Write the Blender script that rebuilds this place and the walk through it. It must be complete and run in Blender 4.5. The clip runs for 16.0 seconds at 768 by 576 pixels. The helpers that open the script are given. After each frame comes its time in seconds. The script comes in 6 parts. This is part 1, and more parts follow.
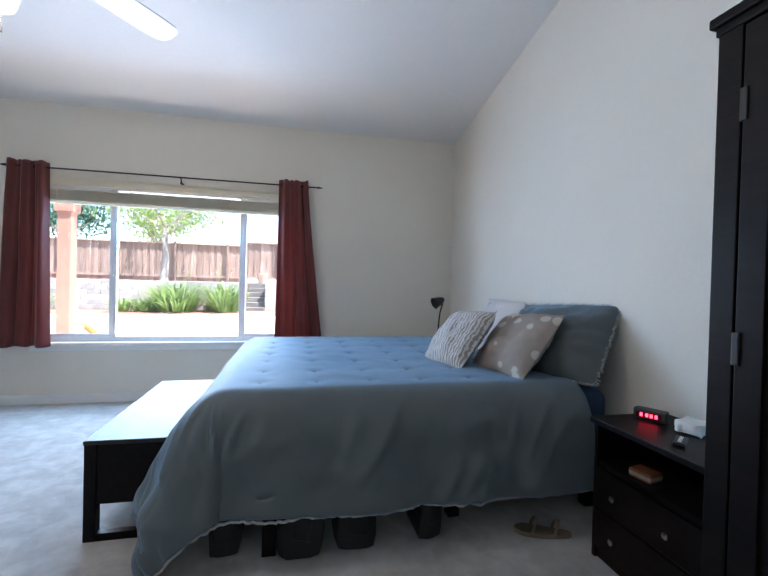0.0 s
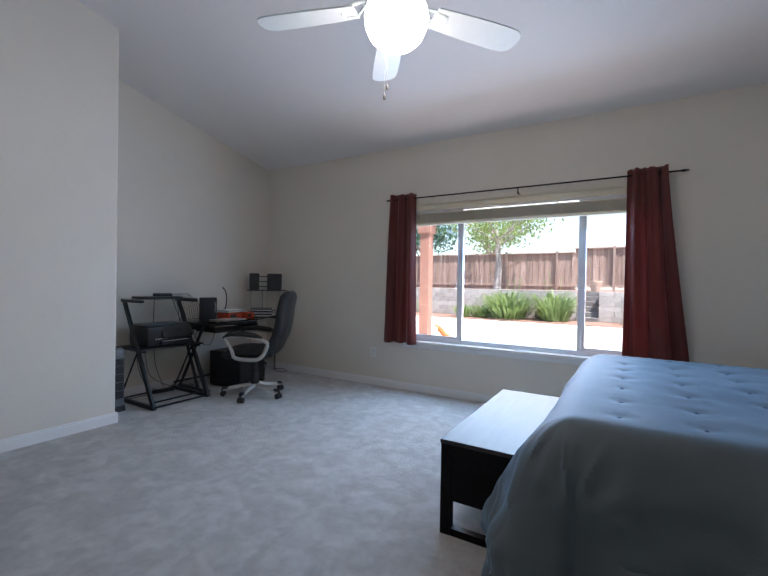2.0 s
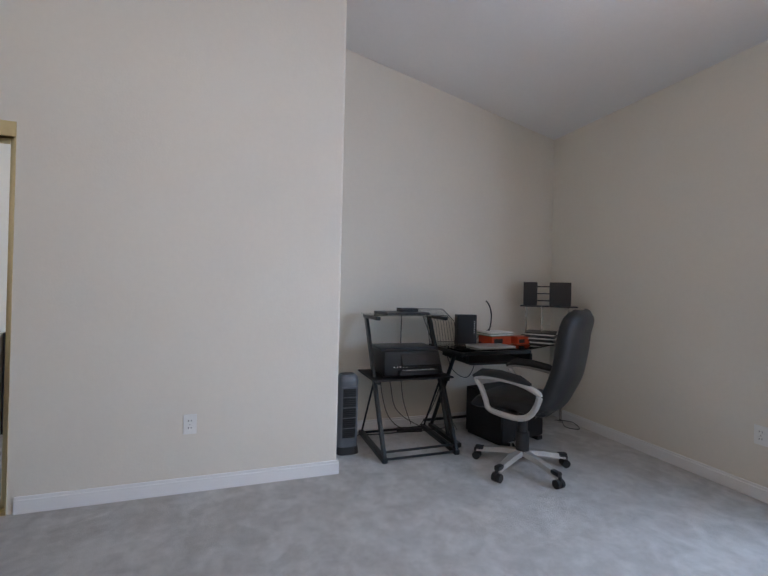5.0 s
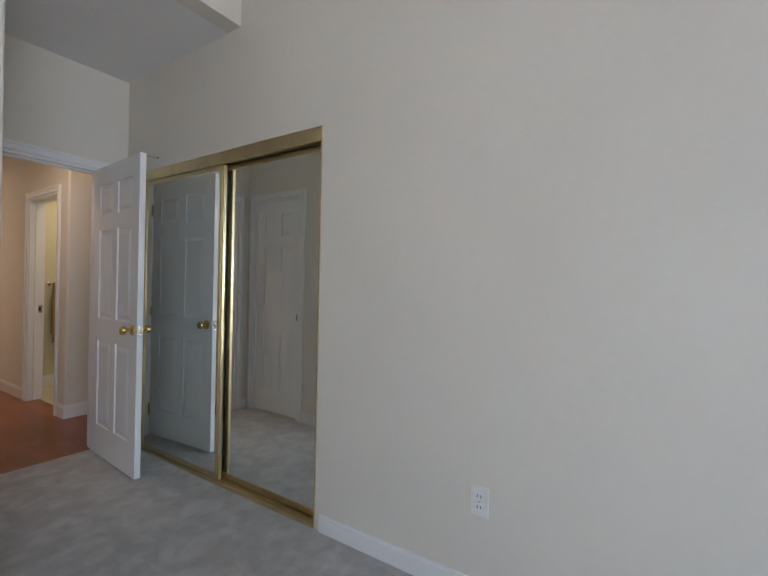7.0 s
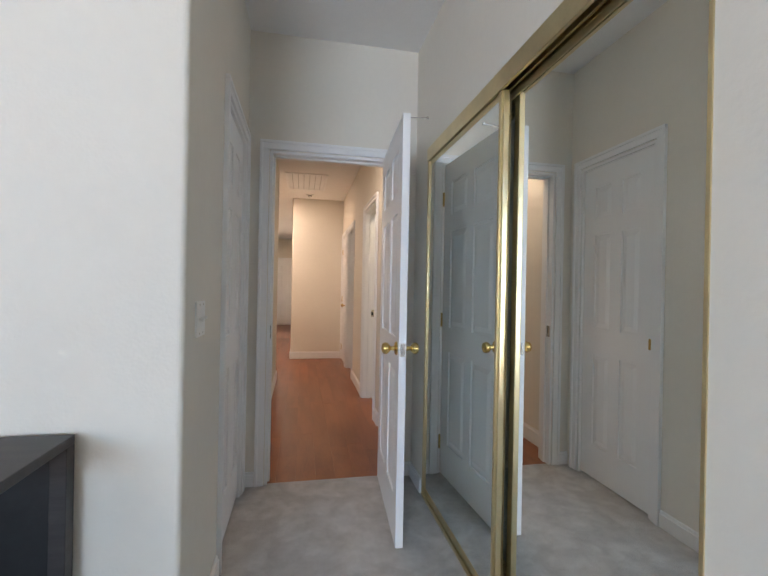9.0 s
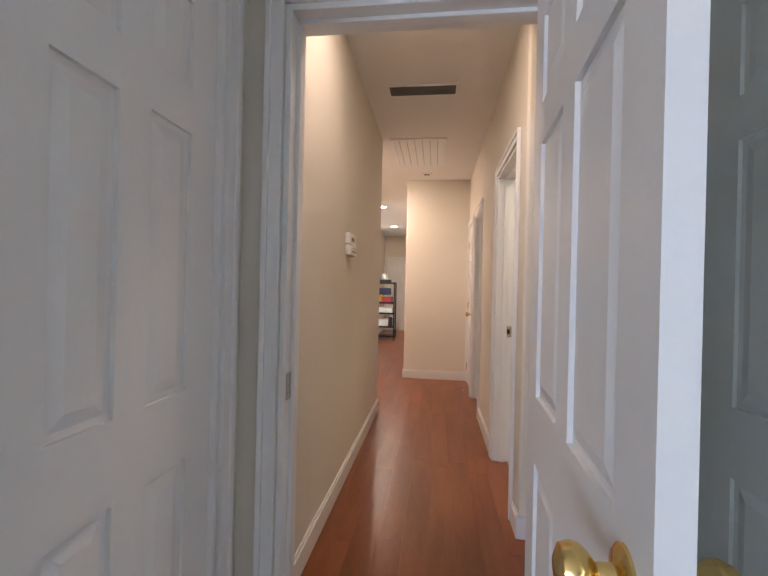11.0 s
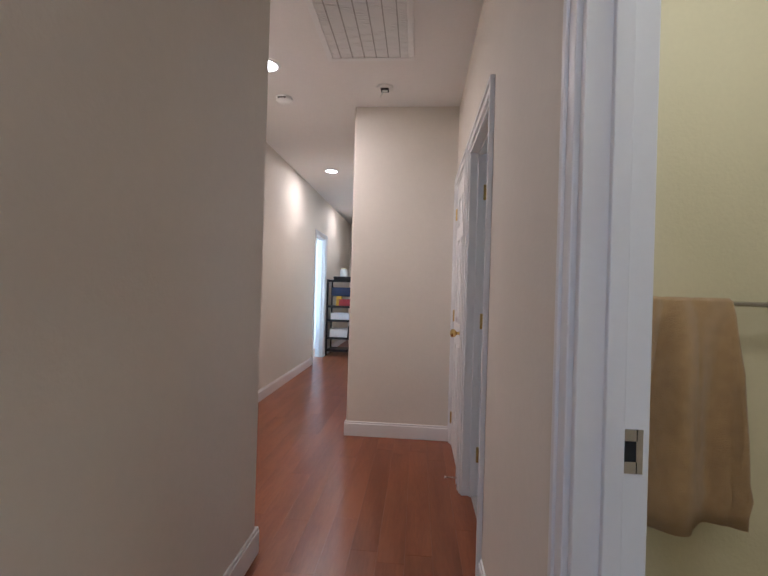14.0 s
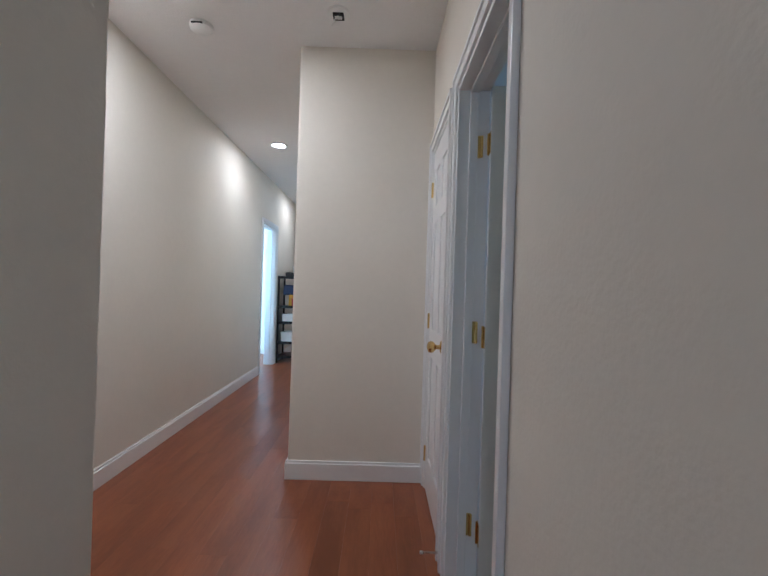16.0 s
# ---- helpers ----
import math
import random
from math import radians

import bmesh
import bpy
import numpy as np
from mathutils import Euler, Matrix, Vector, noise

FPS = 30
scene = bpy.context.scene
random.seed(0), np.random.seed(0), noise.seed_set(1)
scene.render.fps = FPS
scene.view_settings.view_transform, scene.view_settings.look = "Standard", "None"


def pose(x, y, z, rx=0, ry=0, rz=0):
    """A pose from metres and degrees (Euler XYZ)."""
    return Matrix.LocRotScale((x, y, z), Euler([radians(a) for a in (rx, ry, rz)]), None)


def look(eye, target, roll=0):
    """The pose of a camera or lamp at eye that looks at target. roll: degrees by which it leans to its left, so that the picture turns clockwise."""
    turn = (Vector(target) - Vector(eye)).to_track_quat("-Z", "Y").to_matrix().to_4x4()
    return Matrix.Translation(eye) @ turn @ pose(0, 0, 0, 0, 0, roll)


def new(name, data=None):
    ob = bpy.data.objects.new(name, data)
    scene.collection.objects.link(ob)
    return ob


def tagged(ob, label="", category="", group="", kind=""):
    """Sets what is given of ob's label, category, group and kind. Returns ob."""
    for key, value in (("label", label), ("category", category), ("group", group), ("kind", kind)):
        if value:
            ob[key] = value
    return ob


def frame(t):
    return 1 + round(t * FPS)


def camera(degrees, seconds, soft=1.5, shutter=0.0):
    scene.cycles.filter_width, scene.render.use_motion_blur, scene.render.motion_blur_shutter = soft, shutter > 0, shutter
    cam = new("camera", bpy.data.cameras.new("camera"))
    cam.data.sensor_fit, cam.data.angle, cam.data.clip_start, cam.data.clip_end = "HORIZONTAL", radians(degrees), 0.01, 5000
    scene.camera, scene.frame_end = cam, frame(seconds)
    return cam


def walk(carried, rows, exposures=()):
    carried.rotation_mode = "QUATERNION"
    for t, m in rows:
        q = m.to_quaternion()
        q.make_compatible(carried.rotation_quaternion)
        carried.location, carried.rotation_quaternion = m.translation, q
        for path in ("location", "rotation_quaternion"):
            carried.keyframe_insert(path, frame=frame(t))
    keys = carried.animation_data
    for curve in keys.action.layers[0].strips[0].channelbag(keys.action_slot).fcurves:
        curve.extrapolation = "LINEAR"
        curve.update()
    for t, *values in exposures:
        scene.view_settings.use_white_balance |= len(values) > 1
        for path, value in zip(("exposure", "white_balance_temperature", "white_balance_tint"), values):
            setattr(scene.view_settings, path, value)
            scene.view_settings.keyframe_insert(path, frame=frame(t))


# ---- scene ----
cam = camera(86.1, 16.0)
PATH = [
    (0, (0.167, 0.542, 1.192), (0.598, 2.495, 1.17), 1.5),
    (0.5, (0.142, 0.624, 1.189), (0.223, 2.622, 1.166), 1.4),
    (1, (0.125, 0.665, 1.199), (-0.25, 2.63, 1.176), 1.2),
    (1.5, (0.088, 0.699, 1.205), (-0.704, 2.536, 1.185), 1.1),
    (2, (0.046, 0.751, 1.198), (-0.982, 2.466, 1.18), 1.0),
    (2.5, (-0.084, 0.835, 1.209), (-1.221, 2.48, 1.189), 1.0),
    (3, (-0.21, 1.035, 1.207), (-1.438, 2.613, 1.188), 0.9),
    (5.5, (-1.256, 2.151, 1.205), (-3.237, 2.426, 1.228), 1.2),
    (6, (-1.534, 2.295, 1.215), (-3.528, 2.148, 1.24), 1.1),
    (6.5, (-1.788, 2.292, 1.245), (-3.683, 1.651, 1.230), 1.4),
    (7, (-2.071, 2.217, 1.225), (-3.747, 1.125, 1.222), 1.2),
    (7.5, (-2.302, 2.091, 1.210), (-3.725, 0.685, 1.217), 1.2),
    (8, (-2.541, 1.924, 1.228), (-3.629, 0.245, 1.218), 1.1),
    (8.5, (-2.729, 1.682, 1.215), (-3.512, -0.158, 1.213), 1.2),
    (9, (-2.915, 1.420, 1.213), (-3.307, -0.541, 1.213), 1.1),
    (9.5, (-3.005, 1.126, 1.211), (-3.032, -0.873, 1.205), 1.0),
    (10, (-3.081, 0.782, 1.218), (-2.867, -1.206, 1.211), 1.0),
    (12.5, (-3.193, -1.344, 1.235), (-2.935, -3.328, 1.234), 1.4),
    (13, (-3.218, -1.756, 1.239), (-2.964, -3.740, 1.241), 1.5),
    (13.5, (-3.229, -2.076, 1.217), (-3.016, -4.064, 1.223), 1.6),
    (14, (-3.298, -2.283, 1.204), (-3.135, -4.276, 1.209), 1.7),
    (14.5, (-3.314, -2.445, 1.190), (-3.162, -4.439, 1.195), 1.7),
    (15, (-3.246, -2.641, 1.217), (-3.094, -4.635, 1.220), 1.7),
    (15.5, (-3.236, -2.862, 1.206), (-3.116, -4.858, 1.211), 1.6),
    (16, (-3.288, -3.060, 1.198), (-3.306, -5.060, 1.201), 1.8),
]
# the clip's camera opens up and warms as it turns from the window to the hall
EXPOSURES = [(0.0, 2.08, 6200, 11), (0.5, 1.83, 6200, 11), (1.0, 1.23, 6200, 13), (1.5, 1.03, 6300, 15), (2.0, 1.38, 6450, 15), (2.5, 1.68, 6550, 16), (3.2, 1.88, 6750, 17),
             (5.5, 1.74, 7050, 19), (7.0, 1.68, 7050, 14), (8.0, 1.98, 6950, 10), (9.0, 2.35, 6950, 13), (10.2, 2.48, 6950, 15), (12.5, 2.08, 5900, 16), (13.0, 2.05, 5600, 13), (14.0, 1.84, 5250, 11), (14.5, 1.74, 4850, 5), (15.0, 1.75, 4750, 3), (16.0, 1.73, 4700, 1)]
walk(cam, [(t, look(eye, target, roll)) for t, eye, target, roll in PATH], EXPOSURES)

# ---- world, sun, large lights ----
world = bpy.data.worlds.new("sky")
scene.world = world
world.use_nodes = True
_wn = world.node_tree.nodes
_sky = _wn.new("ShaderNodeTexSky")
_sky.sky_type = "NISHITA"
_sky.sun_disc = False
SUN_EL, SUN_AZ = radians(62), radians(122)
_sky.sun_elevation, _sky.sun_rotation = SUN_EL, SUN_AZ
world.node_tree.links.new(_sky.outputs[0], _wn["Background"].inputs[0])
_wn["Background"].inputs[1].default_value = 0.15


def lamp(name, kind, m, energy, color=(1, 1, 1), **more):
    data = bpy.data.lights.new(name, kind)
    data.energy, data.color = energy, color
    for key, value in more.items():
        if key == "size":
            data.size = value
        elif key == "size_y":
            data.shape = "RECTANGLE"
            data.size_y = value
        elif key == "radius":
            data.shadow_soft_size = value
        elif key == "angle":
            data.angle = value
        elif key == "spot":
            data.spot_size, data.spot_blend = value, 0.6
    ob = new(name, data)
    ob.matrix_world = m
    return ob


_sd = Vector((math.sin(SUN_AZ) * math.cos(SUN_EL), math.cos(SUN_AZ) * math.cos(SUN_EL), math.sin(SUN_EL)))
lamp("sun", "SUN", look(_sd * 30, (0, 0, 0)), 5.0, (1.0, 0.95, 0.88), angle=radians(0.5))
# added lamps in the bedroom window's opening stand in for sky light and patio bounce
lamp("window_sky", "AREA", look((-0.94, 5.07, 1.45), (-0.94, 3.0, 0.55)), 30, (0.34, 0.63, 1.0), size=2.2, size_y=0.7)
lamp("window_ground", "AREA", look((-0.94, 5.07, 0.95), (-0.94, 3.0, 1.75)), 12.5, (1.0, 0.85, 0.80), size=2.2, size_y=0.7)
lamp("fan_bulb", "POINT", pose(-0.93, 2.45, 2.27), 3.4, (1.0, 0.76, 0.66), radius=0.1)
# the first of these is unseen, added only to brighten the near hall
for _x, _y, _e in ((-3.05, -1.73, 6.5), (-2.24, -4.97, 21), (-2.16, -7.45, 11), (-2.13, -9.85, 9)):
    lamp("downlight_lamp", "AREA", look((_x, _y, 2.675), (_x, _y, 0)), _e * 0.26, (1.0, 0.79, 0.66), size=0.14, size_y=0.14)
lamp("bath_lamp", "AREA", look((-4.25, -2.88, 2.60), (-4.25, -2.88, 0)), 2.6, (1.0, 0.90, 0.70), size=0.5, size_y=0.3)
lamp("room_window", "AREA", look((-5.1, -5.08, 1.5), (-3.6, -4.58, 1.2)), 2.2, (0.62, 0.80, 1.0), size=1.2, size_y=1.2)
lamp("side_room_window", "AREA", look((0.6, -8.85, 1.5), (-1.6, -8.85, 1.2)), 40, (0.62, 0.82, 1.0), size=1.4, size_y=1.4)


# ---- materials ----
def mat(name, color, rough=0.6, metal=0.0, vary=0.08, scale=6.0, fine=60.0, bump=0.0, bump_scale=120.0, color2=None, coat=0.0, spec=0.5, per=0.0, sheen=0.0):
    """Principled paint with cloudy variation at two scales and fine relief."""
    m = bpy.data.materials.new(name)
    m.use_nodes = True
    nt = m.node_tree
    N, L = nt.nodes, nt.links
    b = N["Principled BSDF"]
    b.inputs["Roughness"].default_value, b.inputs["Metallic"].default_value = rough, metal
    b.inputs["Specular IOR Level"].default_value = spec
    b.inputs["Coat Weight"].default_value = coat
    b.inputs["Sheen Weight"].default_value = sheen
    tc = N.new("ShaderNodeTexCoord")
    n1, n2 = N.new("ShaderNodeTexNoise"), N.new("ShaderNodeTexNoise")
    n1.inputs["Scale"].default_value, n2.inputs["Scale"].default_value = scale, fine
    n1.inputs["Detail"].default_value = 5
    L.new(tc.outputs["Object"], n1.inputs["Vector"])
    L.new(tc.outputs["Object"], n2.inputs["Vector"])
    add = N.new("ShaderNodeMath")
    add.operation = "MULTIPLY_ADD"
    L.new(n2.outputs[0], add.inputs[0])
    add.inputs[1].default_value = 0.4
    L.new(n1.outputs[0], add.inputs[2])
    ramp = N.new("ShaderNodeValToRGB")
    e = ramp.color_ramp.elements
    e[0].position, e[1].position = 0.5, 0.9
    c2 = color2 or tuple(min(1, c * (1 + vary)) for c in color)
    c1 = color if color2 else tuple(c * (1 - vary) for c in color)
    e[0].color, e[1].color = (*c1, 1), (*c2, 1)
    L.new(add.outputs[0], ramp.inputs[0])
    out = ramp.outputs[0]
    if per:
        info, hsv = N.new("ShaderNodeObjectInfo"), N.new("ShaderNodeHueSaturation")
        mr = N.new("ShaderNodeMapRange")
        mr.inputs[3].default_value, mr.inputs[4].default_value = 1 - per, 1 + per
        L.new(info.outputs["Random"], mr.inputs[0])
        L.new(mr.outputs[0], hsv.inputs["Value"])
        L.new(out, hsv.inputs["Color"])
        out = hsv.outputs[0]
    L.new(out, b.inputs["Base Color"])
    if bump:
        n3, bp = N.new("ShaderNodeTexNoise"), N.new("ShaderNodeBump")
        n3.inputs["Scale"].default_value, n3.inputs["Detail"].default_value = bump_scale, 3
        bp.inputs["Strength"].default_value, bp.inputs["Distance"].default_value = bump, 0.01
        L.new(tc.outputs["Object"], n3.inputs["Vector"])
        L.new(n3.outputs[0], bp.inputs["Height"])
        L.new(bp.outputs[0], b.inputs["Normal"])
    return m


def translucent(m, share, color):
    """Let some light through a thin sheet."""
    nt = m.node_tree
    b, out = nt.nodes["Principled BSDF"], nt.nodes["Material Output"]
    t, mx = nt.nodes.new("ShaderNodeBsdfTranslucent"), nt.nodes.new("ShaderNodeMixShader")
    t.inputs[0].default_value = (*color, 1)
    mx.inputs[0].default_value = share
    nt.links.new(b.outputs[0], mx.inputs[1])
    nt.links.new(t.outputs[0], mx.inputs[2])
    nt.links.new(mx.outputs[0], out.inputs[0])
    return m


def glow(name, color, strength):
    m = bpy.data.materials.new(name)
    m.use_nodes = True
    b = m.node_tree.nodes["Principled BSDF"]
    b.inputs["Base Color"].default_value = (*color, 1)
    b.inputs["Emission Color"].default_value = (*color, 1)
    b.inputs["Emission Strength"].default_value = strength
    return m


def wood(name, c1, c2, rough, axis="Y", stretch=14.0, scale=3.0, per=0.0, bump=0.05, spec=0.5, coat=0.0):
    """Wood with grain drawn out along one axis."""
    m = mat(name, c1, rough, color2=c2, scale=scale, fine=scale * 9, per=per, bump=bump, bump_scale=40, spec=spec, coat=coat)
    nt = m.node_tree
    mp = nt.nodes.new("ShaderNodeMapping")
    s = [stretch] * 3
    s["XYZ".index(axis)] = 1.0
    mp.inputs["Scale"].default_value = s
    tc = next(n for n in nt.nodes if n.type == "TEX_COORD")
    info = nt.nodes.new("ShaderNodeObjectInfo")
    comb = nt.nodes.new("ShaderNodeVectorMath")
    comb.operation = "MULTIPLY"
    comb.inputs[1].default_value = (37, 37, 37)
    nt.links.new(info.outputs["Random"], comb.inputs[0])
    nt.links.new(comb.outputs[0], mp.inputs["Location"])
    nt.links.new(tc.outputs["Object"], mp.inputs["Vector"])
    for n in [n for n in nt.nodes if n.type == "TEX_NOISE"]:
        nt.links.new(mp.outputs[0], n.inputs["Vector"])
    return m


WALL = mat("wall_paint", (0.73, 0.685, 0.60), 0.75, vary=0.025, scale=1.5, fine=30, bump=0.09, bump_scale=85)
BATHP = mat("bath_paint", (0.68, 0.62, 0.43), 0.6, vary=0.03, scale=1.5, bump=0.12, bump_scale=95)
CEIL = mat("ceiling_paint", (0.80, 0.785, 0.765), 0.85, vary=0.02, scale=1.2, fine=30, bump=0.2, bump_scale=90)
TRIM = mat("trim_paint", (0.80, 0.80, 0.79), 0.32, vary=0.02, scale=3, bump=0.02, bump_scale=60)
DOORW = mat("door_paint", (0.80, 0.80, 0.79), 0.42, vary=0.02, scale=3, bump=0.05, bump_scale=80)
CARPET = mat("carpet", (0.49, 0.476, 0.452), 0.95, color2=(0.66, 0.645, 0.62), scale=13, fine=190, bump=1.0, bump_scale=200, spec=0.1, sheen=0.2)
for _n in CARPET.node_tree.nodes:
    if _n.type == "TEX_NOISE":
        _n.inputs["Detail"].default_value, _n.inputs["Roughness"].default_value = 9, 0.66
_nt = CARPET.node_tree
_tc = next(n for n in _nt.nodes if n.type == "TEX_COORD")
_pl, _pr, _px = _nt.nodes.new("ShaderNodeTexNoise"), _nt.nodes.new("ShaderNodeValToRGB"), _nt.nodes.new("ShaderNodeMix")
_pl.inputs["Scale"].default_value, _pl.inputs["Detail"].default_value, _pl.inputs["Distortion"].default_value = 5.5, 7, 0.9
_pr.color_ramp.elements[0].position, _pr.color_ramp.elements[1].position = 0.42, 0.60
_pr.color_ramp.elements[0].color, _pr.color_ramp.elements[1].color = (0.84, 0.835, 0.83, 1), (1, 1, 1, 1)
_px.data_type, _px.blend_type = "RGBA", "MULTIPLY"
_px.inputs[0].default_value = 1.0
_bs = _nt.nodes["Principled BSDF"].inputs["Base Color"]
_nt.links.new(_tc.outputs["Object"], _pl.inputs["Vector"])
_nt.links.new(_pl.outputs[0], _pr.inputs[0])
_nt.links.new(_bs.links[0].from_socket, _px.inputs[6])
_nt.links.new(_pr.outputs[0], _px.inputs[7])
_nt.links.new(_px.outputs[2], _bs)
LAMINATE = wood("cherry_laminate", (0.18, 0.051, 0.018), (0.27, 0.086, 0.032), 0.285, "Y", 7, 1.6, per=0.10, bump=0.0)
for _n in LAMINATE.node_tree.nodes:
    if _n.type == "TEX_NOISE":
        _n.inputs["Detail"].default_value = 1.5
GROUT = mat("floor_gap", (0.07, 0.022, 0.011), 0.8)
BRASS = mat("brass", (0.72, 0.52, 0.20), 0.24, 1.0, vary=0.08, scale=9)
GOLD = mat("gold_anodised_frame", (0.72, 0.60, 0.36), 0.36, 1.0, vary=0.06, scale=8)
CHROME = mat("brushed_steel", (0.62, 0.60, 0.57), 0.25, 1.0, vary=0.05)
ESPRESSO = wood("espresso_wood", (0.004, 0.003, 0.003), (0.009, 0.006, 0.006), 0.42, "Y", 12, 3.0, spec=0.13)
BLACKP = mat("black_plastic", (0.012, 0.012, 0.013), 0.42, vary=0.2, scale=12)
BLACKM = mat("black_metal", (0.015, 0.016, 0.017), 0.38, 0.3, vary=0.2, scale=12)
WHITEP = mat("white_plastic", (0.78, 0.78, 0.75), 0.35, vary=0.03)
VINYL = mat("white_vinyl", (0.74, 0.76, 0.80), 0.38, vary=0.03)


def mirror_mat(name, tint, rough):
    m = mat(name, tint, rough, 1.0, vary=0.005, scale=1.0)
    return m


MIRROR = mirror_mat("mirror_silver", (0.93, 0.955, 0.93), 0.0)


def glass_mat(name, tint=(0.98, 1, 0.99), rough=0.0, alpha=None):
    m = bpy.data.materials.new(name)
    m.use_nodes = True
    nt = m.node_tree
    nt.nodes.remove(nt.nodes["Principled BSDF"])
    tr, gl, mx, fr = (nt.nodes.new(k) for k in ("ShaderNodeBsdfTransparent", "ShaderNodeBsdfGlossy", "ShaderNodeMixShader", "ShaderNodeFresnel"))
    tr.inputs[0].default_value = (*tint, 1)
    gl.inputs["Roughness"].default_value = rough
    fr.inputs[0].default_value = 1.45
    nt.links.new(fr.outputs[0], mx.inputs[0])
    nt.links.new(tr.outputs[0], mx.inputs[1])
    nt.links.new(gl.outputs[0], mx.inputs[2])
    nt.links.new(mx.outputs[0], nt.nodes["Material Output"].inputs[0])
    return m


GLASS = glass_mat("window_glass")


# ---- building blocks ----
def box(bm, x0, y0, z0, x1, y1, z1, bevel=0.0, m=None):
    r = bmesh.ops.create_cube(bm, size=1.0)
    vs = r["verts"]
    t = Matrix.Translation(((x0 + x1) / 2, (y0 + y1) / 2, (z0 + z1) / 2)) @ Matrix.Diagonal((abs(x1 - x0), abs(y1 - y0), abs(z1 - z0), 1))
    bmesh.ops.transform(bm, matrix=(m @ t) if m else t, verts=vs)
    if bevel:
        es = list({e for v in vs for e in v.link_edges})
        bmesh.ops.bevel(bm, geom=es, offset=bevel, segments=2, affect="EDGES", profile=0.6)
    return bm


def cyl(bm, p0, p1, r0, r1=None, seg=16, caps=True):
    p0, p1 = Vector(p0), Vector(p1)
    d = p1 - p0
    t = Matrix.Translation((p0 + p1) / 2) @ d.to_track_quat("Z", "Y").to_matrix().to_4x4()
    bmesh.ops.create_cone(bm, cap_ends=caps, segments=seg, radius1=r0, radius2=r0 if r1 is None else r1, depth=d.length, matrix=t)
    return bm


def tube(bm, pts, r, seg=8, closed=False):
    """A round tube through points."""
    pts = [Vector(p) for p in pts]
    n = len(pts)
    rings = []
    for i, p in enumerate(pts):
        a = pts[i - 1] if (i or closed) else p
        c = pts[(i + 1) % n] if (i < n - 1 or closed) else p
        q = (c - a).normalized().to_track_quat("Z", "Y")
        rr = r[i] if isinstance(r, (list, tuple)) else r
        rings.append([bm.verts.new(p + q @ Vector((rr * math.cos(k * math.tau / seg), rr * math.sin(k * math.tau / seg), 0))) for k in range(seg)])
    for i in range(n if closed else n - 1):
        A, B = rings[i], rings[(i + 1) % n]
        for k in range(seg):
            bm.faces.new((A[k], A[(k + 1) % seg], B[(k + 1) % seg], B[k]))
    if not closed:
        bm.faces.new(rings[0][::-1])
        bm.faces.new(rings[-1])
    return bm


def lathe(bm, prof, seg=24, m=None, caps=True):
    """Turn a profile of (radius, height) about z."""
    rings = []
    for r, z in prof:
        rings.append([bm.verts.new((max(r, 1e-4) * math.cos(k * math.tau / seg), max(r, 1e-4) * math.sin(k * math.tau / seg), z)) for k in range(seg)])
    for A, B in zip(rings, rings[1:]):
        for k in range(seg):
            bm.faces.new((A[k], A[(k + 1) % seg], B[(k + 1) % seg], B[k]))
    if caps:
        bm.faces.new(rings[0][::-1])
        bm.faces.new(rings[-1])
    if m:
        bmesh.ops.transform(bm, matrix=m, verts=[v for R in rings for v in R])
    return bm


def finish(name, bm, material, smooth=False):
    bmesh.ops.recalc_face_normals(bm, faces=bm.faces[:])
    me = bpy.data.meshes.new(name)
    bm.to_mesh(me)
    bm.free()
    me.materials.append(material)
    if smooth:
        me.shade_smooth()
        me.set_sharp_from_angle(angle=radians(40))
    return new(name, me)


def part(name, bm, material, parent, label="", smooth=False):
    ob = finish(name, bm, material, smooth)
    ob.parent = parent
    if label:
        tagged(ob, label)
    return ob


def thing(name, m, label, category, group=""):
    ob = new(name)
    ob.empty_display_size = 0.1
    ob.matrix_world = m
    return tagged(ob, label, category, group)


def solid(name, bm, material, label, category, kind="", group="", smooth=False):
    return tagged(finish(name, bm, material, smooth), label, category, group, kind)


def B(*a, **k):
    return box(bmesh.new(), *a, **k)


def wall(name, axis, lo, hi, a, b, z0, z1, openings=(), label="beige painted plaster wall with a fine texture", paint=None, round_at=()):
    """A wall from lo to hi in thickness along the axis ('x' or 'y'), from a to b along the other, with openings (a0, a1, z0, z1)."""
    bm = bmesh.new()

    def piece(u0, u1, w0, w1):
        if u1 - u0 < 1e-4 or w1 - w0 < 1e-4:
            return
        if axis == "x":
            box(bm, lo, u0, w0, hi, u1, w1)
        else:
            box(bm, u0, lo, w0, u1, hi, w1)
    at = a
    for u0, u1, w0, w1 in sorted(openings):
        piece(at, u0, z0, z1)
        piece(u0, u1, z0, w0)
        piece(u0, u1, w1, z1)
        at = u1
    piece(at, b, z0, z1)
    for cx, cy in round_at:
        es = [e for e in bm.edges if all(abs(v.co.x - cx) < 1e-3 and abs(v.co.y - cy) < 1e-3 for v in e.verts)]
        bmesh.ops.bevel(bm, geom=es, offset=0.018, segments=5, affect="EDGES", profile=0.5)
    return solid(name, bm, paint or WALL, label, "wall", "structure")


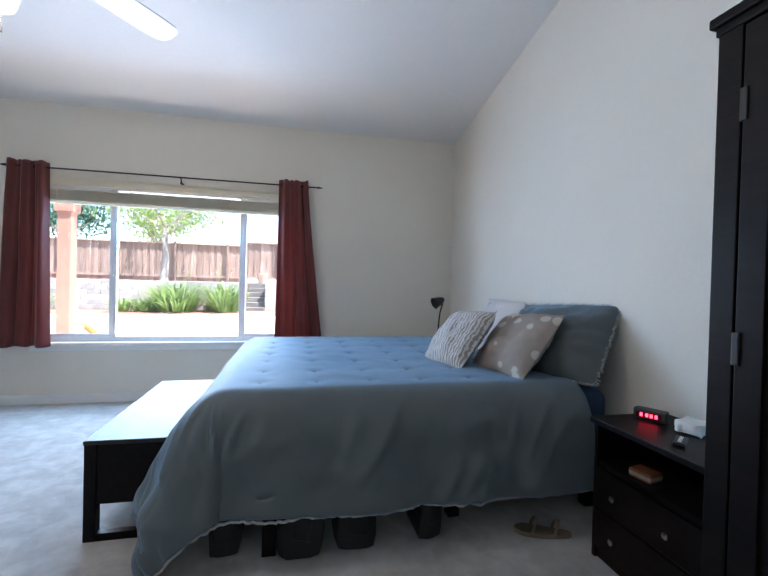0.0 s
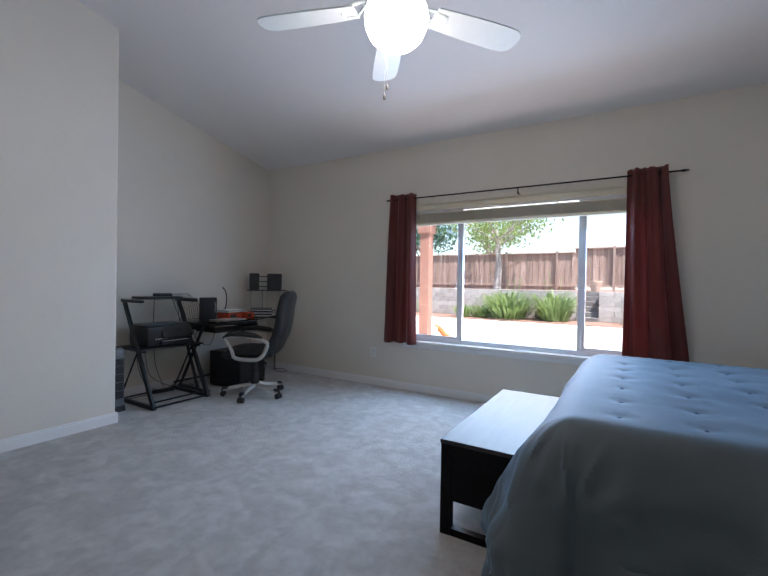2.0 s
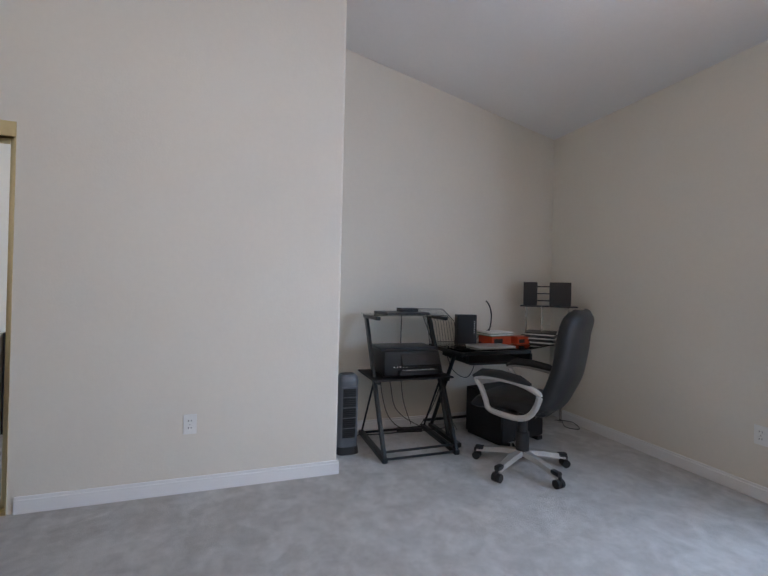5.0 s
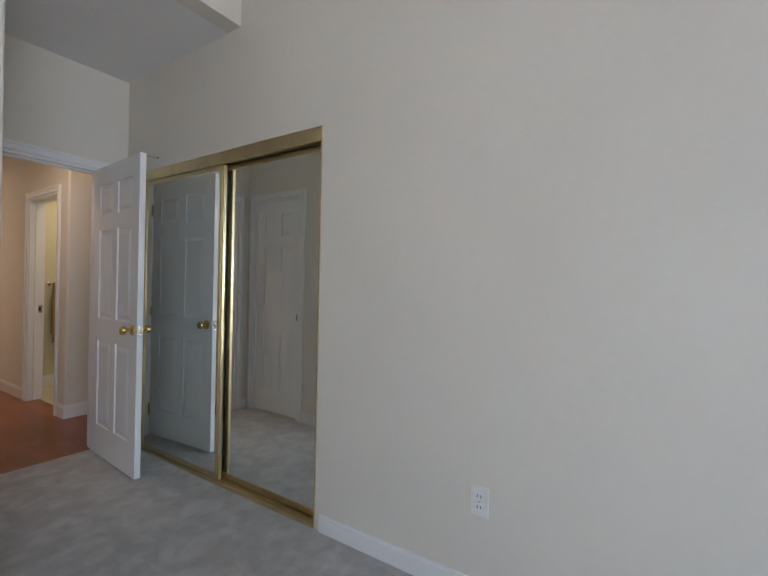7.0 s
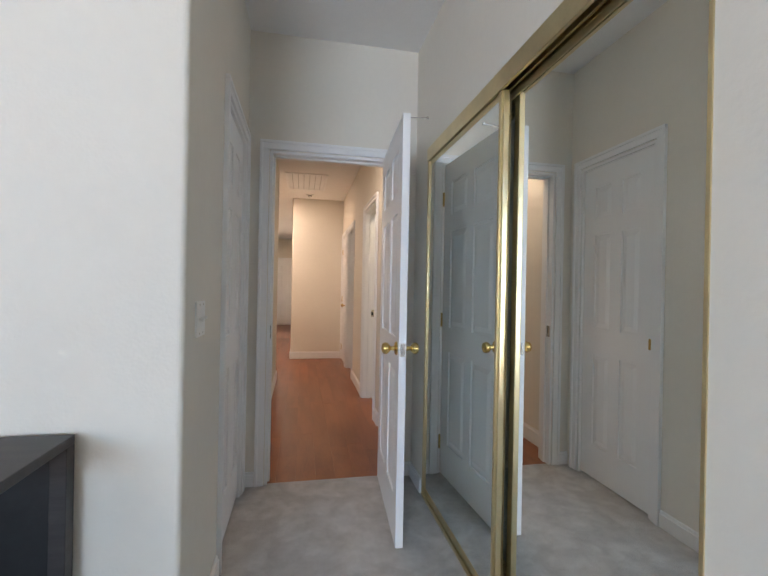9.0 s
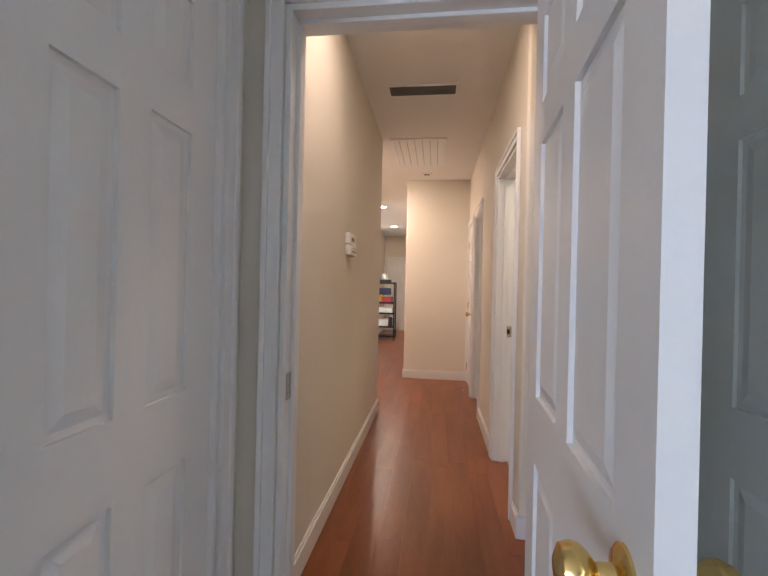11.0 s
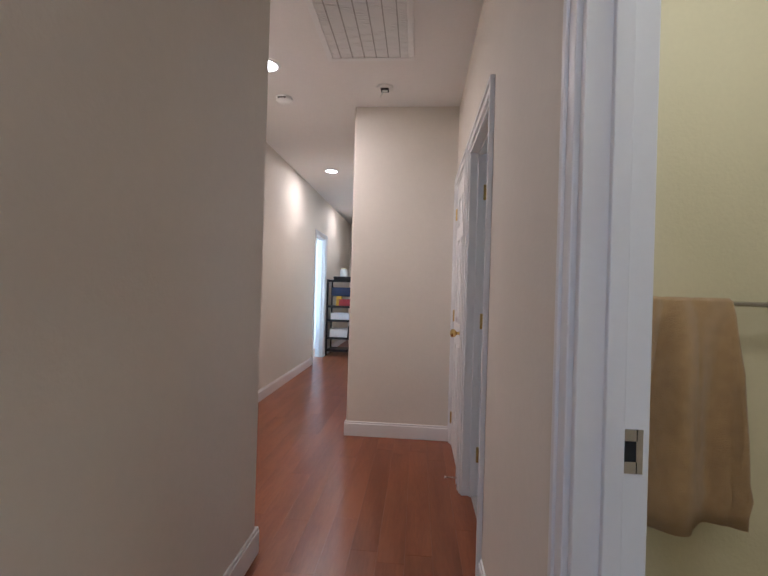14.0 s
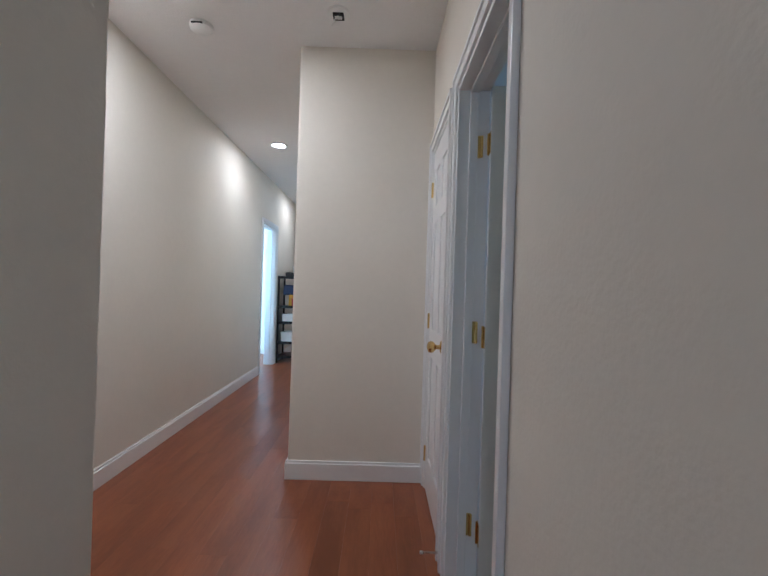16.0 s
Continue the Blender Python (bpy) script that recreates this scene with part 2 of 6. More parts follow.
# ---- the shell ----
XC, XA, XB = -3.632, -4.37, 1.90     # closet wall, alcove wall, bed wall
YW, YB, YV = 4.90, 0.15, -1.17       # window wall, back wall, vestibule's end wall
XV = -2.585                           # vestibule's side wall
CH, HC = 2.75, 2.69                  # flat ceilings of the entry and the hall
WX0, WX1, WZ0, WZ1 = -2.14, 0.26, 0.565, 2.06


def roof(y):
    return 2.77 + 0.212 * (YW - y)


TOP = 4.0
wall("wall_window", "y", YW, YW + 0.16, XA - 0.12, XB + 0.12, -0.05, TOP, [(WX0, WX1, WZ0, WZ1)])
wall("wall_bed", "x", XB, XB + 0.12, YB - 0.12, YW, -0.05, TOP)
wall("wall_alcove", "x", XA - 0.12, XA, 2.43, YW, -0.05, TOP)
wall("wall_closet", "x", XC - 0.12, XC, YV, 2.55, -0.05, TOP, [(-0.905, 0.812, -0.05, 2.035)], round_at=[(XC, 2.55)])
wall("wall_alcove_return", "y", 2.43, 2.55, XA, XC - 0.12, -0.05, TOP)
wall("wall_back", "y", YB - 0.12, YB, XV, XB, -0.05, TOP, round_at=[(XV, YB)])
wall("wall_soffit", "y", YB - 0.12, YB, XC, XV, CH, TOP)
wall("wall_vestibule", "x", XV, XV + 0.12, YV, YB - 0.12, -0.05, CH + 0.1, [(-1.055, -0.455, -0.05, 2.035)])
wall("wall_vestibule_end", "y", YV - 0.12, YV, -4.62, XV + 0.12, -0.05, CH + 0.1, [(-3.455, -2.715, -0.05, 2.035)])
wall("wall_closet_back", "x", -4.44, -4.36, YV, 2.43, -0.05, CH)

bm = bmesh.new()
for y0, y1, dz in ((YB - 0.12, YW + 0.16, 0),):
    vs = [bm.verts.new(p) for p in ((XA - 0.12, y0, roof(y0)), (XB + 0.12, y0, roof(y0)), (XB + 0.12, y1, roof(y1)), (XA - 0.12, y1, roof(y1)))]
    f = bm.faces.new(vs)
    g = bmesh.ops.extrude_face_region(bm, geom=[f])
    bmesh.ops.translate(bm, vec=(0, 0, 0.1), verts=[v for v in g["geom"] if isinstance(v, bmesh.types.BMVert)])
solid("ceiling_vaulted", bm, CEIL, "sloping vaulted white painted ceiling", "ceiling", "structure")
solid("ceiling_vestibule", B(-4.62, YV - 0.12, CH, XV + 0.12, YB - 0.121, CH + 0.1), CEIL, "flat white painted ceiling over the entry", "ceiling", "structure")
solid("floor_carpet", B(XA - 0.12, YV - 0.02, -0.10, XB + 0.12, YW + 0.16, 0.0), CARPET, "light grey beige cut pile carpet", "floor", "structure")

# hall
XL, XR, XP, XE = -2.605, -3.59, -1.69, -2.745   # hall's sides, passage's outer wall, end wall's corner
YH, YE, YJ = -4.08, -5.62, -2.13                # hall's corner, end wall, step in the hall's wall
HB = HC + 0.1
wall("wall_hall_left", "x", XL, XL + 0.12, YH, YV - 0.12, -0.05, HB, round_at=[(XL, YH)])
wall("wall_hall_right", "x", XR - 0.12, XR, -6.18, YJ, -0.05, HB, [(-3.06, -2.345, -0.05, 2.035), (-4.755, -4.055, -0.05, 2.035), (-5.56, -4.94, -0.05, 2.035)], round_at=[(XR, YJ)])
wall("wall_hall_jog", "y", YJ - 0.12, YJ, -4.62, XR - 0.12, -0.05, HB)
wall("wall_hall_recess", "x", -4.74, -4.62, YJ - 0.12, YV, -0.05, HB)
wall("wall_hall_end", "y", YE - 0.12, YE, XR, XE, -0.05, HB, round_at=[(XE, YE)])
wall("wall_passage_inner", "x", XE - 0.12, XE, -11.78, YE - 0.12, -0.05, HB)
wall("wall_passage_outer", "x", XP, XP + 0.12, -11.78, YH + 0.12, -0.05, HB, [(-9.28, -8.60, -0.05, 2.035)])
wall("wall_passage_return", "y", YH, YH + 0.12, XL + 0.12, XP, -0.05, HB)
wall("wall_passage_end", "y", -11.90, -11.78, XE - 0.12, XP + 0.12, -0.05, HB)
wall("wall_bath_far", "y", -3.80, -3.68, -5.9, XR - 0.12, -0.05, HB, label="pale yellow cream painted bathroom wall", paint=BATHP)
wall("wall_bath_side", "x", -6.02, -5.9, -3.80, YJ - 0.12, -0.05, HB)
wall("wall_bath_near", "y", YJ - 0.22, YJ - 0.12, -5.9, -4.62, -0.05, HB)
wall("wall_room_far", "x", -5.3, -5.18, -6.18, -3.80, -0.05, HB)
wall("wall_room_end", "y", -6.30, -6.18, -5.3, XE - 0.12, -0.05, HB)
wall("wall_side_room_back", "x", 1.0, 1.12, -10.18, -7.58, -0.05, HB)
wall("wall_side_room_far", "y", -10.30, -10.18, XP + 0.12, 1.12, -0.05, HB)
wall("wall_side_room_near", "y", -7.58, -7.46, XP + 0.12, 1.12, -0.05, HB)
solid("ceiling_hall", B(-6.02, -11.90, HC, 1.12, YV - 0.121, HC + 0.1), CEIL, "flat white painted hall ceiling", "ceiling", "structure")
solid("subfloor_hall", B(-6.02, -11.90, -0.12, 1.12, YV - 0.021, -0.014), GROUT, "dark underlay beneath the laminate planks", "floor", "structure")
solid("floor_bath", B(-5.9, -3.68, -0.013, XR - 0.10, YJ - 0.22, 0.004), mat("cream_vinyl", (0.55, 0.50, 0.36), 0.35, vary=0.06), "cream vinyl bathroom floor", "floor", "structure")
solid("floor_room", B(-5.18, -6.18, -0.013, XR - 0.055, -3.80, 0.006), CARPET, "pale carpet in the room beside the hall", "floor", "structure")
# unseen walls and ceiling, added behind the closet door to stop daylight leaking in
wall("wall_linen_back", "x", XV + 0.70, XV + 0.80, YV - 0.12, YB - 0.12, -0.05, HB)
wall("wall_linen_side", "y", YV - 0.12, YV - 0.02, XV + 0.12, XV + 0.70, -0.05, HB)
solid("ceiling_linen", B(XV + 0.121, YV - 0.12, 2.5, XV + 0.70, YB - 0.12, 2.6), CEIL, "unseen closet ceiling added to block daylight", "ceiling", "structure")


# ---- trim ----
def baseboard(axis, face, side, a, b, h):
    """A board on a wall face; side is the way that it stands proud."""
    bm = bmesh.new()
    lo, hi = sorted((face - side * 0.002, face + side * 0.014))
    lo2, hi2 = sorted((face - side * 0.002, face + side * 0.008))
    if axis == "x":
        box(bm, lo, a, 0.0, hi, b, h - 0.016, 0.003)
        box(bm, lo2, a, h - 0.018, hi2, b, h, 0.003)
    else:
        box(bm, a, lo, 0.0, b, hi, h - 0.016, 0.003)
        box(bm, a, lo2, h - 0.018, b, hi2, h, 0.003)
    return solid("baseboard", bm, TRIM, "white painted wooden baseboard along the wall", "baseboard", "structure")


baseboard("y", YW, -1, XA, XB, 0.088)
baseboard("x", XB, -1, YB, YW, 0.088)
baseboard("x", XA, 1, 2.55, YW, 0.088)
baseboard("x", XC, 1, 0.845, 2.5615, 0.088)
baseboard("y", 2.55, 1, XA, XC + 0.0115, 0.088)
baseboard("y", YB, 1, XV - 0.0115, XB, 0.088)
baseboard("x", XV, -1, -0.390, YB + 0.0115, 0.088)
baseboard("y", YV, 1, XC, -3.52, 0.088)
baseboard("y", YV, 1, -2.650, XV, 0.088)
baseboard("x", XC, 1, YV, -0.925, 0.088)
for _a in (("x", XL, -1, YH - 0.0115, YV - 0.12), ("y", YH, -1, XL - 0.0115, XP), ("x", XR, 1, -2.280, YJ + 0.0115),
           ("x", XR, 1, -3.99, -3.125), ("x", XR, 1, -4.875, -4.820), ("y", YJ, 1, -4.62, XR + 0.0115), ("y", YE, 1, XR, XE + 0.0115),
           ("x", XE, 1, -11.78, YE + 0.0115), ("x", XP, -1, -8.535, YH), ("x", XP, -1, -11.78, -9.345),
           ("y", -3.68, 1, -5.9, XR - 0.12), ("x", -4.62, 1, YJ, YV - 0.12), ("y", YV - 0.12, -1, -4.62, -3.52)):
    baseboard(*_a, 0.118)


def door_trim(axis, lo, hi, a0, a1, top, label="white painted door casing and jamb"):
    """Casing on both faces of a wall, the jamb's lining and its stop."""
    bm = bmesh.new()

    def bx(u0, u1, w0, w1, z0, z1, bv=0.003):
        if axis == "x":
            box(bm, w0, u0, z0, w1, u1, z1, bv)
        else:
            box(bm, u0, w0, z0, u1, w1, z1, bv)
    W = 0.062
    for f, s in ((lo, -1), (hi, 1)):
        w0, w1 = sorted((f - s * 0.002, f + s * 0.014))
        v0, v1 = sorted((f, f + s * 0.021))
        q0, q1 = sorted((f, f + s * 0.009))
        for e0, e1, k0, k1, i0, i1 in ((a0 - W + 0.006, a0 - 0.008, a0 - W, a0 - W + 0.018, a0 - 0.020, a0 + 0.002),
                                       (a1 + 0.008, a1 + W - 0.006, a1 + W - 0.018, a1 + W, a1 - 0.002, a1 + 0.020)):
            bx(e0, e1, w0, w1, 0.0, top + 0.008)
            bx(k0, k1, v0, v1, 0.0, top + W - 0.018)
        bx(a0 - W + 0.006, a1 + W - 0.006, w0, w1, top + 0.008, top + W - 0.010)
        bx(a0 - W, a1 + W, v0, v1, top + W - 0.018, top + W)
    for u0, u1 in ((a0 - 0.004, a0 + 0.014), (a1 - 0.014, a1 + 0.004)):
        bx(u0, u1, lo - 0.004, hi + 0.004, 0.0, top)
    bx(a0, a1, lo - 0.004, hi + 0.004, top - 0.014, top + 0.004)
    mid = (lo + hi) / 2
    for u0, u1 in ((a0 + 0.012, a0 + 0.026), (a1 - 0.026, a1 - 0.012)):
        bx(u0, u1, mid - 0.017, mid + 0.017, 0.0, top - 0.01)
    bx(a0, a1, mid - 0.017, mid + 0.017, top - 0.026, top - 0.012)
    return solid("trim_door", bm, TRIM, label, "door frame", "structure")


door_trim("y", YV - 0.12, YV, -3.455, -2.715, 2.035)
door_trim("x", XV, XV + 0.12, -1.055, -0.455, 2.035)
door_trim("x", XR - 0.12, XR, -3.06, -2.345, 2.035)
door_trim("x", XR - 0.12, XR, -4.755, -4.055, 2.035)
door_trim("x", XR - 0.12, XR, -5.56, -4.94, 2.035)
door_trim("x", XP, XP + 0.12, -9.28, -8.60, 2.035)


def panel_door(name, w, m, label, knob_sides=(1, -1), hinge_side=0, latch=True, knobs=BRASS, pull=False, hinges=True):
    """A six-panel door; the hinge is at x = 0, the leaf runs along +x and is 35 mm thick in y."""
    H, T = 2.012, 0.035
    d = thing(name, m, label, "door")
    sx, mx = 0.105, 0.085
    zs = [(0.21, 0.80), (0.96, 1.57), (1.67, 1.88)]
    bm = bmesh.new()
    box(bm, 0, -T / 2, 0, sx, T / 2, H)
    box(bm, w - sx, -T / 2, 0, w, T / 2, H)
    for z0, z1 in zs:
        box(bm, w / 2 - mx / 2, -T / 2, z0, w / 2 + mx / 2, T / 2, z1)
    edges = [0.0] + [z for p in zs for z in p] + [H]
    for z0, z1 in zip(edges[::2], edges[1::2]):
        box(bm, sx, -T / 2, z0, w - sx, T / 2, z1)
    part("door_leaf", bm, DOORW, d)
    for z0, z1 in zs:
        for x0, x1 in ((sx, w / 2 - mx / 2), (w / 2 + mx / 2, w - sx)):
            bm = bmesh.new()
            box(bm, x0 - 0.001, -0.008, z0 - 0.001, x1 + 0.001, 0.008, z1 + 0.001)
            for s in (1, -1):
                o = [bm.verts.new((x, s * 0.008, z)) for x, z in ((x0 + 0.014, z0 + 0.014), (x1 - 0.014, z0 + 0.014), (x1 - 0.014, z1 - 0.014), (x0 + 0.014, z1 - 0.014))]
                g = 0.040
                i = [bm.verts.new((x, s * 0.0155, z)) for x, z in ((x0 + g, z0 + g), (x1 - g, z0 + g), (x1 - g, z1 - g), (x0 + g, z1 - g))]
                bm.faces.new(i)
                for k in range(4):
                    bm.faces.new((o[k], o[(k + 1) % 4], i[(k + 1) % 4], i[k]))
            part("panel", bm, DOORW, d)
    for s in knob_sides:
        r = pose(w - 0.062, s * T / 2, 0.915, -90 * s)
        part("knob", lathe(bmesh.new(), [(0.0, 0.0), (0.032, 0.0), (0.032, 0.004), (0.026, 0.009), (0.011, 0.012), (0.010, 0.030), (0.018, 0.036), (0.026, 0.045), (0.028, 0.055), (0.024, 0.066), (0.012, 0.072), (0.0, 0.073)], 24, r), knobs, d, "polished brass door knob", True)
    if pull:
        part("finger_pull", B(w - 0.035, T / 2 - 0.004, 0.89, w - 0.020, T / 2 + 0.002, 0.95, 0.002), BRASS, d, "small brass finger pull")
    if latch:
        bm = B(w - 0.001, -0.012, 0.885, w + 0.0015, 0.012, 0.945, 0.001)
        box(bm, w, -0.006, 0.905, w + 0.008, 0.006, 0.925, 0.002)
        part("latch_plate", bm, CHROME, d, "steel latch plate")
    if hinges:
        for z in (0.20, 1.0, 1.79):
            s = hinge_side
            bm = cyl(bmesh.new(), (-0.004, s * (T / 2 + 0.005), z - 0.045), (-0.004, s * (T / 2 + 0.005), z + 0.045), 0.0065, seg=10)
            box(bm, -0.0015, -T / 2 + 0.003, z - 0.044, 0.0008, T / 2, z + 0.044)
            part("hinge", bm, BRASS, d, "brass butt hinge")
    return d


# bedroom door standing open along the closet, and the others
_open = math.degrees(math.atan2(0.735, 0.050))
panel_door("bedroom_door", 0.735, pose(-3.427, YV + 0.012, 0.012, 0, 0, _open), "white six-panel bedroom door standing open into the room", hinge_side=1)
panel_door("closet_door", 0.575, pose(XV + 0.03, -1.042, 0.012, 0, 0, 90), "white six-panel closet door, shut, with a brass pull", knob_sides=(), hinge_side=-1, pull=True, latch=False, hinges=False)
panel_door("hall_door", 0.675, pose(XR - 0.125, -4.722, 0.012, 0, 0, 176), "white hall door standing open into a side room", hinge_side=1, latch=True)
panel_door("hall_closet_door", 0.59, pose(XR - 0.0195, -5.545, 0.012, 0, 0, 90), "white six-panel hall closet door, shut", knob_sides=(-1,), hinge_side=-1, latch=False)
panel_door("far_door", 0.76, pose(-2.60, -11.76, 0.012, 0, 0, 0), "white six-panel door at the passage's end, shut", knob_sides=(1,), latch=False)
solid("trim_far_door", box(box(B(-2.67, -11.78, 0, -2.605, -11.755, 2.09, 0.003), -1.835, -11.78, 0, -1.77, -11.755, 2.09, 0.003), -2.67, -11.78, 2.03, -1.77, -11.75, 2.095, 0.003), TRIM, "white painted casing round the far door", "door frame", "structure")
# hinge leaves on the open hall door's jamb
for _z in (0.245, 1.03, 1.79):
    solid("jamb_hinge", box(B(XR - 0.095, -4.743, _z - 0.045, XR - 0.045, -4.738, _z + 0.045, 0.001), XR - 0.10, -4.740, _z - 0.045, XR - 0.088, -4.730, _z + 0.045, 0.004), BRASS, "brass hinge leaf on the white door jamb", "hinge", group="hall door hinges")
for _n, _m in (("strike_plate", pose(-2.729, YV - 0.05, 0.93, 0, 0, 90)), ("strike_plate", pose(XR - 0.085, -3.0465, 0.93, 0, 0, 0))):
    _m = _m @ Matrix.Diagonal((1.9, 1.3, 1.3, 1))
    _s = thing(_n, _m, "steel strike plate let into the white door jamb", "strike plate")
    part("plate", box(box(box(B(-0.014, -0.002, -0.030, -0.008, 0.003, 0.030), 0.010, -0.002, -0.03, 0.022, 0.003, 0.03), -0.009, -0.002, 0.014, 0.011, 0.003, 0.03), -0.009, -0.002, -0.03, 0.011, 0.003, -0.014), CHROME, _s)
    part("recess", B(-0.009, -0.003, -0.0145, 0.011, 0.001, 0.0145), BLACKM, _s)


# ---- closet with mirrored sliding doors ----
def mirror_door(y0, y1, x, label):
    d = thing("mirror_door", pose(x, y0, 0.022), label, "mirror door", "mirrored closet doors")
    w, h, s = y1 - y0, 1.935, 0.036
    bars = {"stile": ((0, s, 0, h), (w - s, w, 0, h)), "rail": ((s, w - s, 0, 0.04), (s, w - s, h - 0.03, h))}
    for n, rs in bars.items():
        for a, b, c, e in rs:
            bm = B(-0.012, a, c, 0.012, b, e, 0.004)
            if n == "stile":
                box(bm, 0.010, a + 0.008, c, 0.018, b - 0.012, e, 0.003)
            part(n, bm, GOLD, d)
    part("mirror", B(0.004, s - 0.006, 0.03, 0.0105, w - s + 0.006, h - 0.02), MIRROR, d, "silvered mirror pane")


mirror_door(-0.895, 0.015, XC - 0.014, "tall mirrored sliding closet door in a gold metal frame")
mirror_door(-0.045, 0.805, XC - 0.056, "tall mirrored sliding closet door, rear track, gold frame")
_t = thing("closet_track", pose(XC, 0, 0), "gold metal closet door track along the opening's head and floor", "track")
part("fascia", box(B(-0.006, -0.905, 1.958, 0.008, 0.812, 2.035, 0.003), -0.11, -0.905, 2.025, -0.004, 0.812, 2.035), GOLD, _t)
for _x in (-0.036, -0.080, -0.104):
    part("guide", B(_x - 0.004, -0.905, 1.965, _x + 0.004, 0.812, 2.026), GOLD, _t)
_b = B(-0.11, -0.905, 0.0, 0.006, 0.812, 0.008)
for _x in (-0.110, -0.078, -0.036, 0.004):
    box(_b, _x - 0.003, -0.905, 0.006, _x + 0.003, 0.812, 0.020)
part("floor_track", _b, GOLD, _t)
for _y in (-0.903, 0.804):
    part("side_channel", B(-0.11, _y, 0.0, 0.004, _y + 0.008, 1.96), GOLD, _t)


# ---- window ----
win = tagged(new("window_1"), "white vinyl three-part sliding window onto the garden", "window", "", "structure")
FY = YW + 0.07
for _a in ((WX0, WX1, WZ0, WZ0 + 0.045), (WX0, WX1, WZ1 - 0.045, WZ1)):
    part("window_frame", B(_a[0], FY - 0.01, _a[2], _a[1], FY + 0.06, _a[3], 0.004), VINYL, win)
for _x in (WX0, WX1 - 0.045):
    part("window_frame", B(_x, FY - 0.01, WZ0 + 0.045, _x + 0.045, FY + 0.06, WZ1 - 0.045, 0.004), VINYL, win)
for _x in (-1.53, -0.345):
    part("mullion", box(B(_x - 0.030, FY - 0.005, WZ0 + 0.045, _x + 0.008, FY + 0.05, WZ1 - 0.045, 0.004), _x + 0.004, FY - 0.02, WZ0 + 0.045, _x + 0.034, FY + 0.03, WZ1 - 0.045, 0.004), VINYL, win)
    part("latch", B(_x - 0.010, FY - 0.034, 1.20, _x + 0.012, FY - 0.018, 1.30, 0.005), WHITEP, win)
for _a, _c in ((WX0 + 0.045, -1.56), (-0.311, WX1 - 0.045)):
    for _z in (WZ0 + 0.045, WZ1 - 0.075):
        part("sash_rail", B(_a, FY - 0.008, _z, _c, FY + 0.022, _z + 0.03, 0.003), VINYL, win)
for _a, _c in ((WX0 + 0.04, -1.55), (-1.50, -0.37), (-0.32, WX1 - 0.04)):
    _g = part("pane", B(_a, FY + 0.012, WZ0 + 0.04, _c, FY + 0.016, WZ1 - 0.04), GLASS, win)
    _g.visible_shadow = False
part("window_sill", B(WX0 - 0.05, YW - 0.035, WZ0 - 0.028, WX1 + 0.05, FY - 0.01, WZ0 + 0.002, 0.006), TRIM, win, "white painted window sill")
part("apron", B(WX0 - 0.03, YW - 0.014, WZ0 - 0.075, WX1 + 0.03, YW + 0.001, WZ0 - 0.028, 0.003), TRIM, win)

SLAT = translucent(mat("blind_slat", (0.74, 0.70, 0.61), 0.5, vary=0.05, scale=9), 0.5, (0.82, 0.77, 0.64))
bl = thing("window_blind", pose(0, YW - 0.005, 0), "cream slatted window blind drawn up to the window's head", "blind")
part("valance", box(B(-2.16, -0.050, 2.015, 0.28, -0.035, 2.085, 0.004), -2.16, -0.055, 2.07, 0.28, -0.03, 2.088, 0.003), SLAT, bl, "cream moulded valance board")
for _i in range(14):
    _z = 1.880 + _i * 0.0072 + random.uniform(-0.0008, 0.0008)
    part("slat", B(-2.13, -0.045 + random.uniform(-0.002, 0.002), _z, 0.25, 0.006, _z + 0.0045), SLAT, bl)
part("bottom_rail", B(-2.13, -0.043, 1.852, 0.25, 0.006, 1.878, 0.004), SLAT, bl)
for _x in (-1.95, -1.35, -0.55, 0.1):
    part("ladder_tape", B(_x - 0.006, -0.048, 1.85, _x + 0.006, -0.044, 2.02), SLAT, bl)

IRON = mat("dark_iron", (0.02, 0.016, 0.014), 0.4, 0.7, vary=0.2)
rod = thing("curtain_rod", pose(0, 4.82, 2.155), "thin dark iron curtain rod with spear finials", "curtain rod")
part("pole", cyl(bmesh.new(), (-2.31, 0, 0), (0.36, 0, 0), 0.007, seg=12), IRON, rod)
for _s, _x in ((-1, -2.31), (1, 0.36)):
    _m = pose(_x, 0, 0, 0, 90 * _s, 0)
    part("finial", lathe(bmesh.new(), [(0.0, 0), (0.009, 0.0), (0.006, 0.012), (0.012, 0.030), (0.009, 0.050), (0.003, 0.075), (0.0, 0.08)], 12, _m), IRON, rod)
for _x in (-2.15, -0.906, 0.22):
    part("bracket", box(box(B(_x - 0.005, -0.010, -0.016, _x + 0.005, 0.010, -0.006), _x - 0.005, 0.004, -0.05, _x + 0.005, 0.012, -0.006), _x - 0.009, 0.004, -0.055, _x + 0.009, 0.080, -0.045), IRON, rod)

CURTAIN = mat("rust_curtain", (0.14, 0.034, 0.029), 0.55, vary=0.12, scale=5, fine=300, bump=0.12, bump_scale=400, spec=0.25, sheen=0.3)
translucent(CURTAIN, 0.24, (0.34, 0.08, 0.075))


